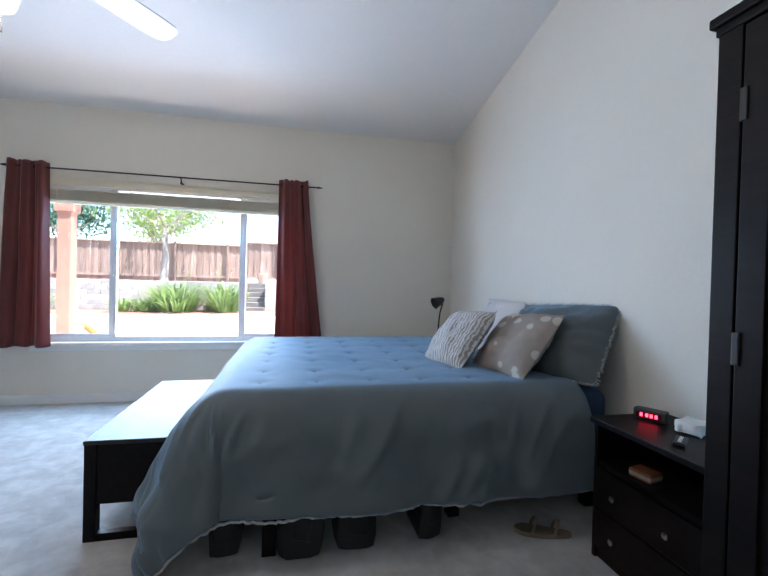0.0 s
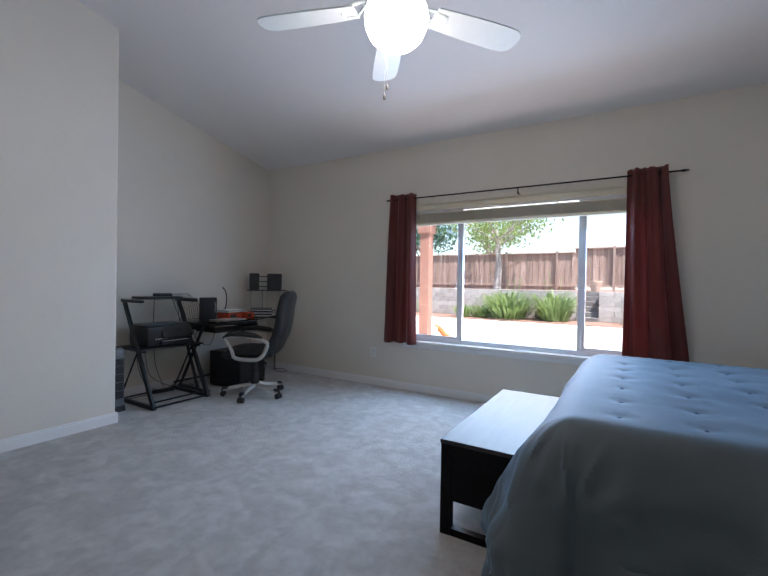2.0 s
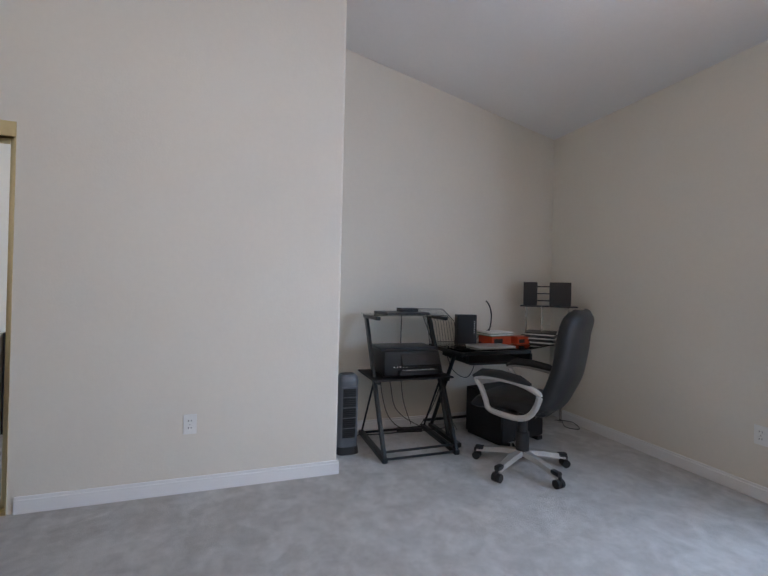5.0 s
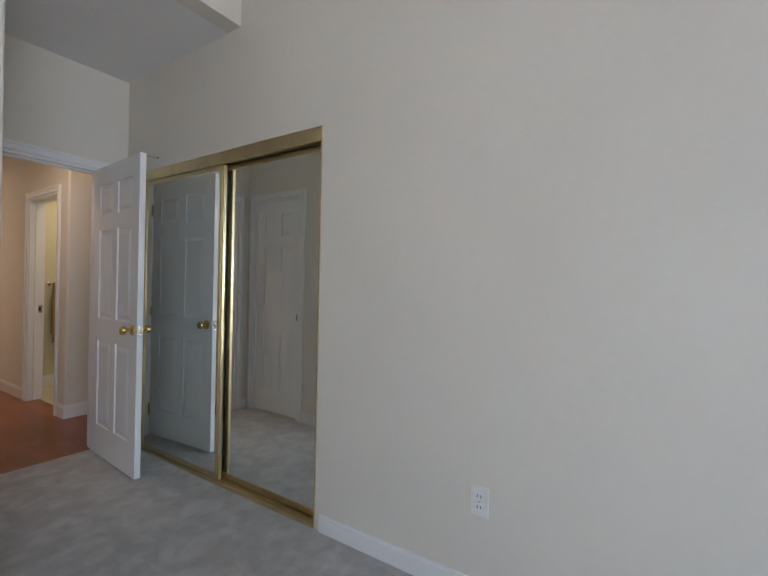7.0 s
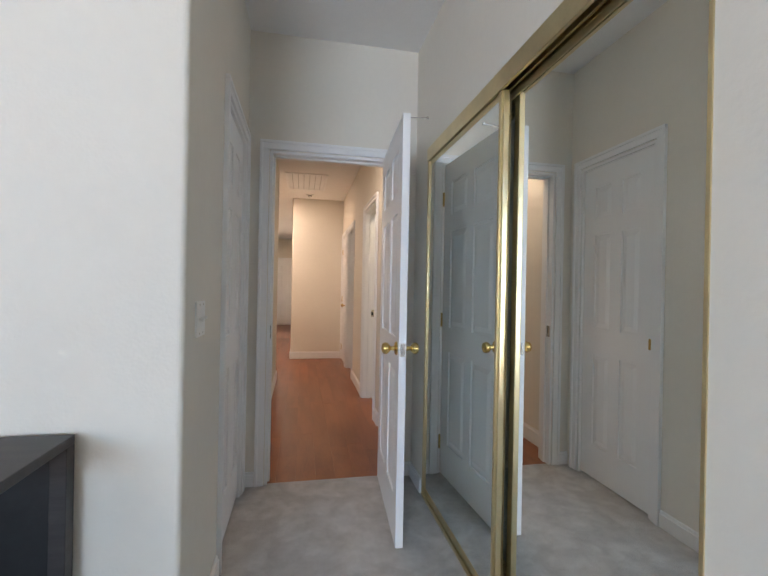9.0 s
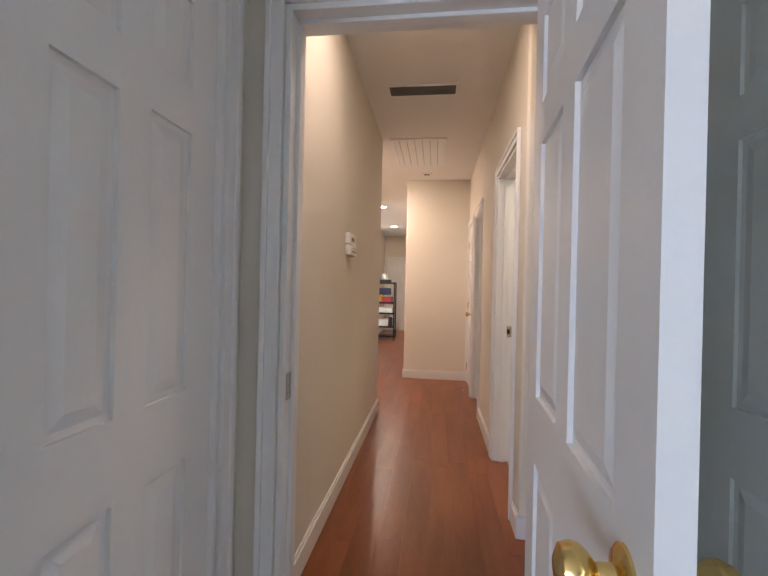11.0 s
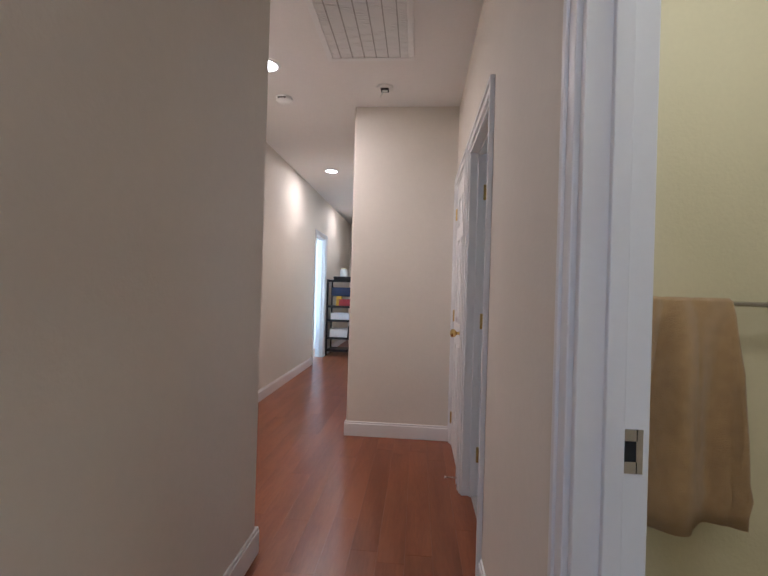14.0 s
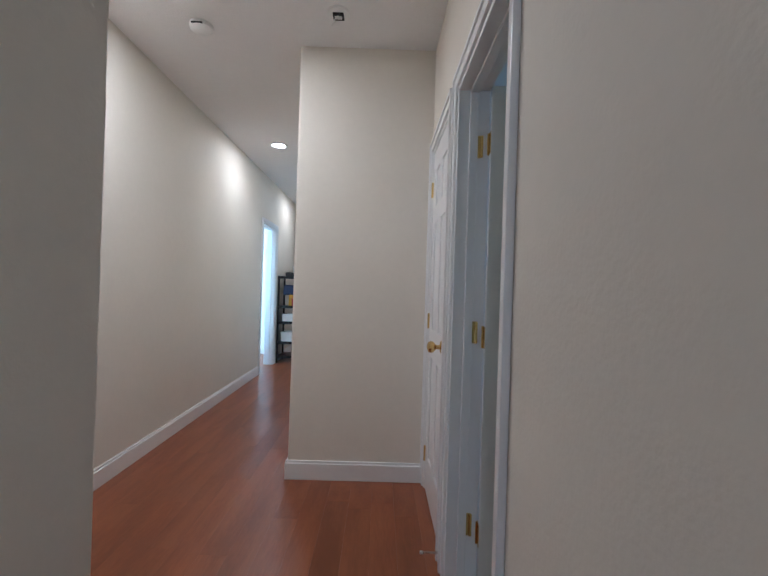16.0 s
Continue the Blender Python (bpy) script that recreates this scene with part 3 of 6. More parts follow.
def curtain(x0, x1, xb0, xb1, zb, folds, seed):
    """A curtain panel gathered on the rod, with folds that widen downwards."""
    rng = random.Random(seed)
    nu, nv = 96, 40
    ph = [rng.uniform(0, 6.28) for _ in range(4)]
    bm = bmesh.new()
    grid = []
    zt = 0.045
    for j in range(nv + 1):
        v = j / nv
        row = []
        for i in range(nu + 1):
            u = i / nu
            a, b = x0 + (xb0 - x0) * v ** 1.2, x1 + (xb1 - x1) * v ** 1.2
            uu = u + 0.03 * math.sin(3 * v + ph[0] + 5 * u) * v
            w = math.sin(uu * folds * math.tau + ph[1] + 0.6 * math.sin(v * 2.5 + ph[2]))
            dep = (0.024 + 0.012 * v) * w * (0.7 + 0.5 * math.sin(uu * 7 + ph[0])) + 0.014 * math.sin(uu * folds * 0.5 * math.tau + ph[3]) * v + 0.007 * math.sin(uu * folds * 2.3 * math.tau + ph[2] + 2 * v) + 0.006 * noise.noise(Vector((u * 4, v * 5, seed)))
            z = zt + (zb - 2.155 - zt) * v
            if v < 0.03:
                z += 0.012 * abs(math.sin(u * folds * math.pi * 2))
            x = a + (b - a) * u + 0.012 * math.cos(uu * folds * math.tau + ph[1]) * (0.4 + v)
            if v > 0.97:
                z += 0.006 * w
            row.append(bm.verts.new((x, dep - 0.012, z)))
        grid.append(row)
    for j in range(nv):
        for i in range(nu):
            bm.faces.new((grid[j][i], grid[j][i + 1], grid[j + 1][i + 1], grid[j + 1][i]))
    c = thing("curtain", pose(0, 4.82, 2.155), "rust red curtain panel hanging in folds from the rod", "curtain", "window curtains")
    f = part("fabric", bm, CURTAIN, c, "", True)
    sol = f.modifiers.new("cloth", "SOLIDIFY")
    sol.thickness, sol.offset = 0.003, 0
    return c


curtain(-2.31, -2.01, -2.37, -1.97, 0.545, 2.6, 3)
curtain(0.0, 0.29, -0.02, 0.47, 0.50, 2.8, 8)


# ---- wall plates ----
def plate(name, m, label, kind):
    p = thing(name, m, label, kind)
    w = 0.036 if kind == "outlet" else 0.058
    part("cover", B(-w, -0.001, -0.058, w, 0.006, 0.058, 0.003), WHITEP, p)
    dark = BLACKM
    if kind == "outlet":
        for z in (-0.021, 0.021):
            part("socket", B(-0.017, 0.004, z - 0.014, 0.017, 0.0085, z + 0.014, 0.004), WHITEP, p)
            for x in (-0.007, 0.007):
                part("slot", B(x - 0.0015, 0.007, z - 0.004, x + 0.0015, 0.0090, z + 0.006), dark, p)
    else:
        for x, r in ((-0.023, 12), (0.023, -12)):
            part("toggle", B(-0.005, 0.0, -0.005, 0.005, 0.016, 0.005, 0.002, pose(x, 0.004, 0.0, r, 0, 0)), WHITEP, p)
            part("toggle_slot", B(x - 0.008, 0.0055, -0.014, x + 0.008, 0.0068, 0.014), WHITEP, p)
    for z in (-0.047, 0.047) if kind != "outlet" else (0.0,):
        for x in (0.0,) if kind == "outlet" else (-0.023, 0.023):
            part("screw", cyl(bmesh.new(), (x, 0.005, z), (x, 0.0075, z), 0.003, seg=8), CHROME, p)
    return p


plate("wall_outlet", pose(XC, 1.668, 0.397, 0, 0, -90), "white double wall outlet on the beige wall", "outlet")
plate("wall_outlet", pose(-2.573, YW, 0.386, 0, 0, 180), "white double wall outlet below the window", "outlet")
plate("light_switch", pose(XV, -0.03, 1.10, 0, 0, 90), "white double light switch plate beside the closet door", "switch")

# ---- bed ----
DUVET = mat("slate_duvet_sky_sheen", (0.092, 0.106, 0.106), 0.6, vary=0.10, scale=3, fine=420, bump=0.22, bump_scale=260, spec=0.35, sheen=0.5)
# blue sheen tint paints skylight onto the slate cloth at grazing angles
DUVET.node_tree.nodes["Principled BSDF"].inputs["Sheen Tint"].default_value = (0.40, 0.68, 1.0, 1)
SHEET = mat("navy_sheet", (0.03, 0.07, 0.14), 0.8, vary=0.1, scale=4, bump=0.1, bump_scale=300)
FRINGE = mat("grey_fringe", (0.42, 0.43, 0.43), 0.9, vary=0.2, scale=80, bump=0.5, bump_scale=300)
MX0, MX1, MY0, MY1, MZ = -0.215, 1.86, 2.42, 4.36, 0.655
bed = thing("bed", pose(0, 0, 0), "wide bed with a dark frame beside the wall", "bed")
part("mattress", B(MX0 + 0.05, MY0 + 0.04, 0.36, MX1, MY1 - 0.04, MZ - 0.02, 0.05), SHEET, bed, "mattress in a navy sheet", True)
part("side_rail", B(MX0 + 0.06, MY0 + 0.06, 0.24, MX1, MY0 + 0.10, 0.36, 0.004), ESPRESSO, bed)
part("side_rail", B(MX0 + 0.06, MY1 - 0.10, 0.24, MX1, MY1 - 0.06, 0.36, 0.004), ESPRESSO, bed)
part("foot_rail", B(MX0 + 0.06, MY0 + 0.10, 0.24, MX0 + 0.10, MY1 - 0.10, 0.36, 0.004), ESPRESSO, bed)
part("slat_base", B(MX0 + 0.10, MY0 + 0.10, 0.30, MX1, MY1 - 0.10, 0.355), BLACKM, bed)
for _x, _y in ((0.09, MY0 - 0.03), (1.78, MY0 + 0.09), (0.09, MY1 - 0.09), (1.78, MY1 - 0.09), (0.09, 3.4), (1.0, MY0 + 0.12), (1.0, 3.4)):
    part("leg", B(_x - 0.03, _y - 0.03, 0.0, _x + 0.03, _y + 0.03, 0.26, 0.004), ESPRESSO, bed)


def drape(X, Y, lift=0.0):
    """A point of the flat cover, laid over the mattress and hung down its sides."""
    rx, ry0, ry1 = MX0 + 0.10, MY0 + 0.10, MY1 - 0.10
    dx = max(0.0, rx - X)
    dn, df = max(0.0, ry0 - Y), max(0.0, Y - ry1)
    dy = dn or df
    s = -1 if dn else 1
    d = math.hypot(dx, dy)
    bx, by = max(rx, X), min(max(ry0, Y), ry1)
    R = 0.22
    nz = noise.noise(Vector((X * 2.2, Y * 2.2, 0.3)))
    z0 = MZ + 0.030
    if d < 1e-6:
        e = min(1.0, min(X - rx, Y - ry0, ry1 - Y) / 0.12)
        z = z0 + e * (0.008 * nz + 0.008 * (0.4 - abs(noise.noise(Vector((X * 5 + Y * 2, Y * 4 - X * 3, 3))))))
        tx, ty = (X - 0.02) / 0.27, (Y - 2.60) / 0.27
        q = math.cos(math.pi * tx) ** 2 * math.cos(math.pi * ty) ** 2
        z -= e * (0.009 * max(0, q) ** 4 + 0.002 * (1 - abs(math.sin(math.pi * tx) * math.sin(math.pi * ty))))
        return Vector((X, Y, z + lift))
    ux, uy = -dx / d, s * dy / d
    if d < R * 1.57:
        a = d / R
        out, drop = R * math.sin(a) * 0.75, R * (1 - math.cos(a))
    else:
        out, drop = R * 0.75, R + (d - R * 1.57)
    along = (bx if dy > dx else by) * 1.0 + math.atan2(dx, dy + 1e-6) * 0.35
    k = min(1.0, drop / 0.45)
    fold = 0.012 * k * math.sin(along * 15 + 2.0 * noise.noise(Vector((along * 1.7, 0, 5)))) + 0.03 * k * noise.noise(Vector((along * 3.1, z0 - drop, 2.2)))
    if dx > 0 and dy > 0:
        fold += 0.016 * k * math.sin(math.atan2(dx, dy) * 9.0 + 0.5)
    near = max(0.0, min(1.0, (MY0 + 0.55 - Y) / 0.6))
    flare = 0.06 * k * k + 0.105 * k * min(1.0, dx / 0.3) * near * near * (3 - 2 * near)
    fold += 0.010 * k * noise.noise(Vector((X * 9 + Y * 3, Y * 9 - X * 4, 1)))
    out += fold + flare
    z = max(0.012, z0 - drop + 0.01 * k * nz)
    rid = 0.034 * k * (0.5 - abs(noise.noise(Vector((along * 2.6 + (z0 - drop) * 2.6, (z0 - drop) * 4.5 - along * 1.5, 7)))))
    for fq, am, sd in ((3.2, 0.020, 11), (5.5, 0.012, 17)):
        w = noise.noise(Vector((along * fq - (z0 - drop) * fq * 0.55, (z0 - drop) * fq * 0.35 + along * 0.6, sd)))
        rid += am * min(1.0, drop / 0.12) * max(0.0, 1 - abs(w) * 7) * max(0.0, 0.3 + noise.noise(Vector((along * 2.3, drop * 3.1, sd + 1)))) * 1.6
    return Vector((bx + ux * (out + rid), by + uy * (out + rid), z + lift))


duvet = thing("duvet", pose(0, 0, 0), "slate grey tufted duvet draped over the bed, hem frayed", "duvet")
bm = bmesh.new()
X0, X1, Y0, Y1 = MX0 - 0.53, 1.66, MY0 - 0.50, MY1 + 0.45
NX, NY = 230, 250
_g = []
for i in range(NX + 1):
    row = []
    for j in range(NY + 1):
        x, y = X0 + (X1 - X0) * i / NX, Y0 + (Y1 - Y0) * j / NY
        y = y + 0.02 * noise.noise(Vector((x * 4, 1.3, 0))) * (j < 8)
        row.append(bm.verts.new(drape(x, y)))
    _g.append(row)
for i in range(NX):
    for j in range(NY):
        bm.faces.new((_g[i][j], _g[i + 1][j], _g[i + 1][j + 1], _g[i][j + 1]))
_d = part("cover", bm, DUVET, duvet, "", True)
_m = _d.modifiers.new("thick", "SOLIDIFY")
_m.thickness, _m.offset = 0.014, 1
bm = bmesh.new()
_pts = [drape(X0 + 0.02 + (X1 - X0 - 0.02) * i / 240, Y0) for i in range(241)]
tube(bm, [p + Vector((0.004 * noise.noise(p * 40), -0.006, -0.006 + 0.010 * noise.noise(p * 60))) for p in _pts], 0.006, 6)
part("frayed_hem", bm, FRINGE, duvet, "pale frayed hem edging", True)
for i in range(7):
    for j in range(7):
        _x, _y = 0.02 + 0.27 * i, 2.60 + 0.27 * j
        if _x < 1.55:
            _p = drape(_x, _y)
            part("tuft", lathe(bmesh.new(), [(0.0, 0.0), (0.009, 0.001), (0.010, 0.004), (0.006, 0.007), (0.0, 0.008)], 8, Matrix.Translation(_p + Vector((0, 0, 0.010)))), SHEET, duvet, "", True)
bm = bmesh.new()
_g = []
for i in range(44):
    v = i / 43
    _g.append([bm.verts.new((1.615 + 0.055 * (j / 9) * math.sin(math.pi * (0.12 + 0.80 * v)) ** 0.5 + 0.010 * noise.noise(Vector((i * 0.4, j * 0.5, 0))),
                             2.255 - 0.02 * math.sin(math.pi * j / 9) + 0.014 * noise.noise(Vector((i * 0.55, j * 0.7, 5))), 0.46 - 0.27 * v)) for j in range(10)])
for A, C in zip(_g, _g[1:]):
    for j in range(9):
        bm.faces.new((A[j], A[j + 1], C[j + 1], C[j]))
part("fringe", bm, FRINGE, duvet, "grey knotted fringe at the cover's end").modifiers.new("thick", "SOLIDIFY").thickness = 0.008


def cushion(name, m, w, h, t, material, label, seed, flange=0.0, trim=None):
    """A stuffed cushion standing in the x-z plane, thick in y, resting on its lower edge."""
    c = thing(name, m, label, "pillow", "bed pillows")
    bm = bmesh.new()
    n = 28
    sides = []
    for s in (1, -1):
        g = []
        for i in range(n + 1):
            row = []
            for j in range(n + 1):
                u, v = 2 * i / n - 1, 2 * j / n - 1
                e = max(0.0, (1 - abs(u) ** 2.6) * (1 - abs(v) ** 2.6)) ** 0.60
                k = 1 - 0.06 * (abs(u) ** 3) * (1 - v * v) - 0.0
                k2 = 1 - 0.06 * (abs(v) ** 3) * (1 - u * u)
                nz = noise.noise(Vector((u * 2.3 + seed, v * 2.3, s))) + 0.6 * noise.noise(Vector((u * 4.5 + v * 2 + seed, v * 5, s))) - 0.7 * abs(noise.noise(Vector((u * 3.2 - v * 2.4 + seed, v * 3 + u, s + 4))))
                row.append(bm.verts.new((u * w / 2 * k2, s * (t / 2 * e * (1 + 0.30 * nz) + 0.001), h / 2 + v * h / 2 * k)))
            g.append(row)
        sides.append(g)
        for i in range(n):
            for j in range(n):
                bm.faces.new((g[i][j], g[i + 1][j], g[i + 1][j + 1], g[i][j + 1]))
    bmesh.ops.remove_doubles(bm, verts=bm.verts[:], dist=0.003)
    part("cushion", bm, material, c, "", True)
    if trim:
        bm = bmesh.new()
        k = 0
        for a, b in (((-1, -1), (1, -1)), ((1, -1), (1, 1)), ((1, 1), (-1, 1)), ((-1, 1), (-1, -1))):
            for q in range(60):
                f = q / 60
                u, v = a[0] + (b[0] - a[0]) * f, a[1] + (b[1] - a[1]) * f
                kx, ky = 1 - 0.06 * (1 - u * u) * (abs(v) == 1), 1 - 0.06 * (1 - v * v) * (abs(u) == 1)
                p = Vector((u * w / 2 * kx * 1.01, 0.006 * math.sin(q * 2.1), h / 2 + v * h / 2 * ky * 1.01))
                bmesh.ops.create_icosphere(bm, subdivisions=1, radius=0.0065 + 0.002 * math.sin(q * 3.3), matrix=Matrix.Translation(p + Vector((0.004 * math.sin(q * 5), 0.004 * math.cos(q * 7), 0.004 * math.sin(q * 3)))))
        part("fringe", bm, trim, c, "grey fringe round the seam", True)
    return c


def pattern(name, c1, c2, kind, scale):
    """Woven stripes or scattered flowers in two tones."""
    m = mat(name, c1, 0.9, vary=0.06, scale=6, fine=200, bump=0.25, bump_scale=220, spec=0.15)
    nt = m.node_tree
    b = nt.nodes["Principled BSDF"]
    base = b.inputs["Base Color"].links[0].from_socket
    tc = next(n for n in nt.nodes if n.type == "TEX_COORD")
    ramp, mix = nt.nodes.new("ShaderNodeValToRGB"), nt.nodes.new("ShaderNodeMix")
    mix.data_type = "RGBA"
    if kind == "stripe":
        t = nt.nodes.new("ShaderNodeTexWave")
        t.inputs["Scale"].default_value, t.inputs["Distortion"].default_value, t.inputs["Detail Scale"].default_value = scale, 5.0, 2.0
        ramp.color_ramp.elements[0].position, ramp.color_ramp.elements[1].position = 0.50, 0.62
        nt.links.new(tc.outputs["Object"], t.inputs["Vector"])
        nt.links.new(t.outputs[0], ramp.inputs[0])
    else:
        t = nt.nodes.new("ShaderNodeTexVoronoi")
        t.inputs["Scale"].default_value = scale
        ramp.color_ramp.elements[0].position, ramp.color_ramp.elements[1].position = 0.24, 0.30
        ramp.color_ramp.elements[0].color, ramp.color_ramp.elements[1].color = (1, 1, 1, 1), (0, 0, 0, 1)
        nt.links.new(tc.outputs["Object"], t.inputs["Vector"])
        nt.links.new(t.outputs[0], ramp.inputs[0])
    nt.links.new(ramp.outputs[0], mix.inputs[0])
    nt.links.new(base, mix.inputs[6])
    mix.inputs[7].default_value = (*c2, 1)
    nt.links.new(mix.outputs[2], b.inputs["Base Color"])
    return m


STRIPE = pattern("striped_weave", (0.56, 0.545, 0.53), (0.27, 0.25, 0.235), "stripe", 15)
FLORAL = pattern("floral_print", (0.33, 0.285, 0.255), (0.54, 0.51, 0.46), "flower", 9)
FLORAL2 = pattern("leaf_print", (0.55, 0.53, 0.52), (0.16, 0.15, 0.16), "flower", 7)
PT = MZ + 0.025
cushion("pillow", pose(1.60, 2.70, PT, 30, 3, 106), 0.70, 0.47, 0.21, DUVET, "large slate grey sham pillow with a fringed seam", 1.0, trim=FRINGE)
cushion("pillow", pose(1.60, 3.38, PT, 18, 0, 84), 0.66, 0.43, 0.18, FLORAL2, "white and dark leaf-patterned pillow leaning behind the others", 5.0)
cushion("pillow", pose(1.33, 2.76, PT, 42, 4, 99), 0.50, 0.46, 0.18, FLORAL, "taupe square cushion with pale flowers", 2.0)
cushion("pillow", pose(1.10, 3.04, PT, 40, 4, 101), 0.46, 0.44, 0.18, STRIPE, "grey and cream striped textured square cushion", 3.0)

# things kept under the bed
BAG = mat("black_nylon", (0.008, 0.008, 0.009), 0.7, vary=0.3, scale=20, bump=0.3, bump_scale=200)
for _x, _y, _w, _h, _l in ((-0.10, 2.56, 0.14, 0.20, "black nylon bag under the bed"), (0.22, 2.50, 0.20, 0.22, "black nylon bag stored under the bed"), (0.47, 2.52, 0.19, 0.21, "small black bag pushed under the bed"), (0.82, 2.54, 0.12, 0.20, "narrow black bag under the bed")):
    _t = thing("storage_bag", pose(_x, _y, 0), _l, "bag", "bags under the bed")
    bm = B(-_w / 2, -0.2, 0, _w / 2, 0.25, _h, 0.05)
    for v in bm.verts:
        v.co += Vector((0.02, 0.02, 0)) * noise.noise(v.co * 8 + Vector((_x * 9, 0, 0)))
    part("sack", bm, BAG, _t, "", True)
    part("strap", tube(bmesh.new(), [(-0.05, -0.19, _h * 0.8), (-0.03, -0.225, _h * 0.5), (0.03, -0.225, _h * 0.45), (0.05, -0.19, _h * 0.8)], 0.006), BAG, _t)
TAN = mat("tan_leather", (0.17, 0.125, 0.085), 0.6, vary=0.15, scale=12)
_t = thing("sandal", pose(1.37, 2.30, 0.0, 0, 0, -25), "tan leather sandal lying under the bed's edge", "sandal")
bm = bmesh.new()
rings = []
for i in range(21):
    u = i / 20
    w = (0.034 + 0.010 * math.sin(u * 5.2)) * min(1.0, math.sin(math.pi * (0.03 + 0.94 * u)) * 2.2) ** 0.6
    x, z = -0.13 + 0.26 * u, 0.02 * max(0, u - 0.6)
    rings.append([bm.verts.new((x, sy * w, z + h)) for sy, h in ((-1, 0), (1, 0), (1, 0.02), (-1, 0.02))])
for A, C in zip(rings, rings[1:]):
    for i in range(4):
        bm.faces.new((A[i], A[(i + 1) % 4], C[(i + 1) % 4], C[i]))
bm.faces.new(rings[0][::-1])
bm.faces.new(rings[-1])
part("sole", bm, TAN, _t)
for _x in (-0.05, 0.05):
    part("strap", tube(bmesh.new(), [(_x, -0.042, 0.02), (_x + 0.01, -0.03, 0.06), (_x + 0.02, 0, 0.075), (_x + 0.01, 0.03, 0.06), (_x, 0.042, 0.02)], 0.007), TAN, _t)

# ---- bench at the foot ----
bn = thing("bench", pose(-0.725, 2.60, 0), "dark espresso wooden bench with a polished top at the bed's foot", "bench")
BW, BL, BH = 0.44, 1.135, 0.457
BENCHTOP = wood("polished_bench_top", (0.016, 0.012, 0.011), (0.032, 0.026, 0.024), 0.45, "Y", 10, 3.0, spec=0.45)
part("top", B(-0.003, -0.004, BH - 0.020, BW, BL, BH, 0.003), BENCHTOP, bn, "polished reflective dark top")
for _x in (0.0, BW - 0.05):
    for _y in (0.0, BL - 0.05):
        part("leg", B(_x, _y, 0, _x + 0.05, _y + 0.05, BH - 0.02, 0.003), ESPRESSO, bn)
for _y in (0.008, BL - 0.038):
    part("end_panel", B(0.05, _y, 0.165, BW - 0.05, _y + 0.03, BH - 0.02, 0.002), ESPRESSO, bn)
    part("foot_rail", B(0.05, _y - 0.006, 0.0, BW - 0.05, _y + 0.034, 0.035, 0.003), ESPRESSO, bn)
for _x in (0.008, BW - 0.032):
    part("side_panel", B(_x, 0.05, 0.165, _x + 0.024, BL - 0.05, BH - 0.02, 0.002), ESPRESSO, bn)
part("shelf", B(0.03, 0.03, 0.165, BW - 0.03, BL - 0.03, 0.185), ESPRESSO, bn)

# ---- nightstand and what lies on it ----
ns = thing("nightstand", pose(1.50, 1.60, 0), "dark espresso wooden nightstand with drawers and small pulls", "nightstand")
part("top", B(-0.012, -0.012, 0.595, 0.385, 0.545, 0.62, 0.004), ESPRESSO, ns)
part("side", B(0.005, 0.0, 0.0, 0.38, 0.02, 0.595, 0.002), ESPRESSO, ns)
part("side", B(0.005, 0.51, 0.0, 0.38, 0.53, 0.595, 0.002), ESPRESSO, ns)
part("back", B(0.365, 0.02, 0.0, 0.38, 0.51, 0.595), ESPRESSO, ns)
part("shelf", B(0.01, 0.02, 0.41, 0.365, 0.51, 0.43), ESPRESSO, ns)
part("plinth", B(0.02, 0.02, 0.0, 0.04, 0.51, 0.05), ESPRESSO, ns)
for _z in (0.055, 0.235):
    dr = part("drawer", B(0.0, 0.024, _z, 0.02, 0.506, _z + 0.168, 0.004), ESPRESSO, ns)
    for _y in (0.14, 0.39):
        part("pull", lathe(bmesh.new(), [(0.0, 0), (0.006, 0), (0.006, 0.012), (0.014, 0.018), (0.013, 0.026), (0.0, 0.029)], 14, pose(0.0, _y, _z + 0.085, 0, -90, 0)), CHROME, dr, "small round metal pull", True)
ck = thing("alarm_clock", pose(1.72, 2.05, 0.62, 0, 0, -62) @ Matrix.Scale(0.84, 4), "black alarm clock with a glowing red display", "clock")
part("case", B(-0.075, -0.035, 0.0, 0.075, 0.035, 0.058, 0.012), BLACKP, ck, "", True)
RED = glow("red_digits", (1.0, 0.03, 0.06), 2.2)
part("display", B(-0.060, -0.0365, 0.014, 0.060, -0.034, 0.046, 0.001), mat("dark_red_lens", (0.10, 0.004, 0.008), 0.15), ck)
for _i, _x in enumerate((-0.034, -0.008, 0.012, 0.034)):
    bm = bmesh.new()
    box(bm, _x - 0.006, -0.0378, 0.021, _x + 0.006, -0.0366, 0.039)
    part("digit", bm, RED, ck, "glowing red digit")
dish = thing("tissue_pack", pose(1.78, 1.90, 0.62, 0, 0, 20), "crumpled white paper packet on the nightstand", "packet")
bm = B(-0.07, -0.05, 0, 0.07, 0.05, 0.045, 0.015)
bmesh.ops.subdivide_edges(bm, edges=bm.edges[:], cuts=2, use_grid_fill=True)
for v in bm.verts:
    if v.co.z > 0.004:
        v.co += Vector((0.012, 0.012, 0.012)) * noise.noise(v.co * 30)
part("wrapper", bm, WHITEP, dish, "", True)
_t = thing("charger_puck", pose(1.74, 1.74, 0.62), "round white charger with a blue light on the nightstand", "charger")
part("body", lathe(bmesh.new(), [(0.0, 0), (0.052, 0), (0.055, 0.006), (0.052, 0.014), (0.0, 0.016)], 28), WHITEP, _t, "", True)
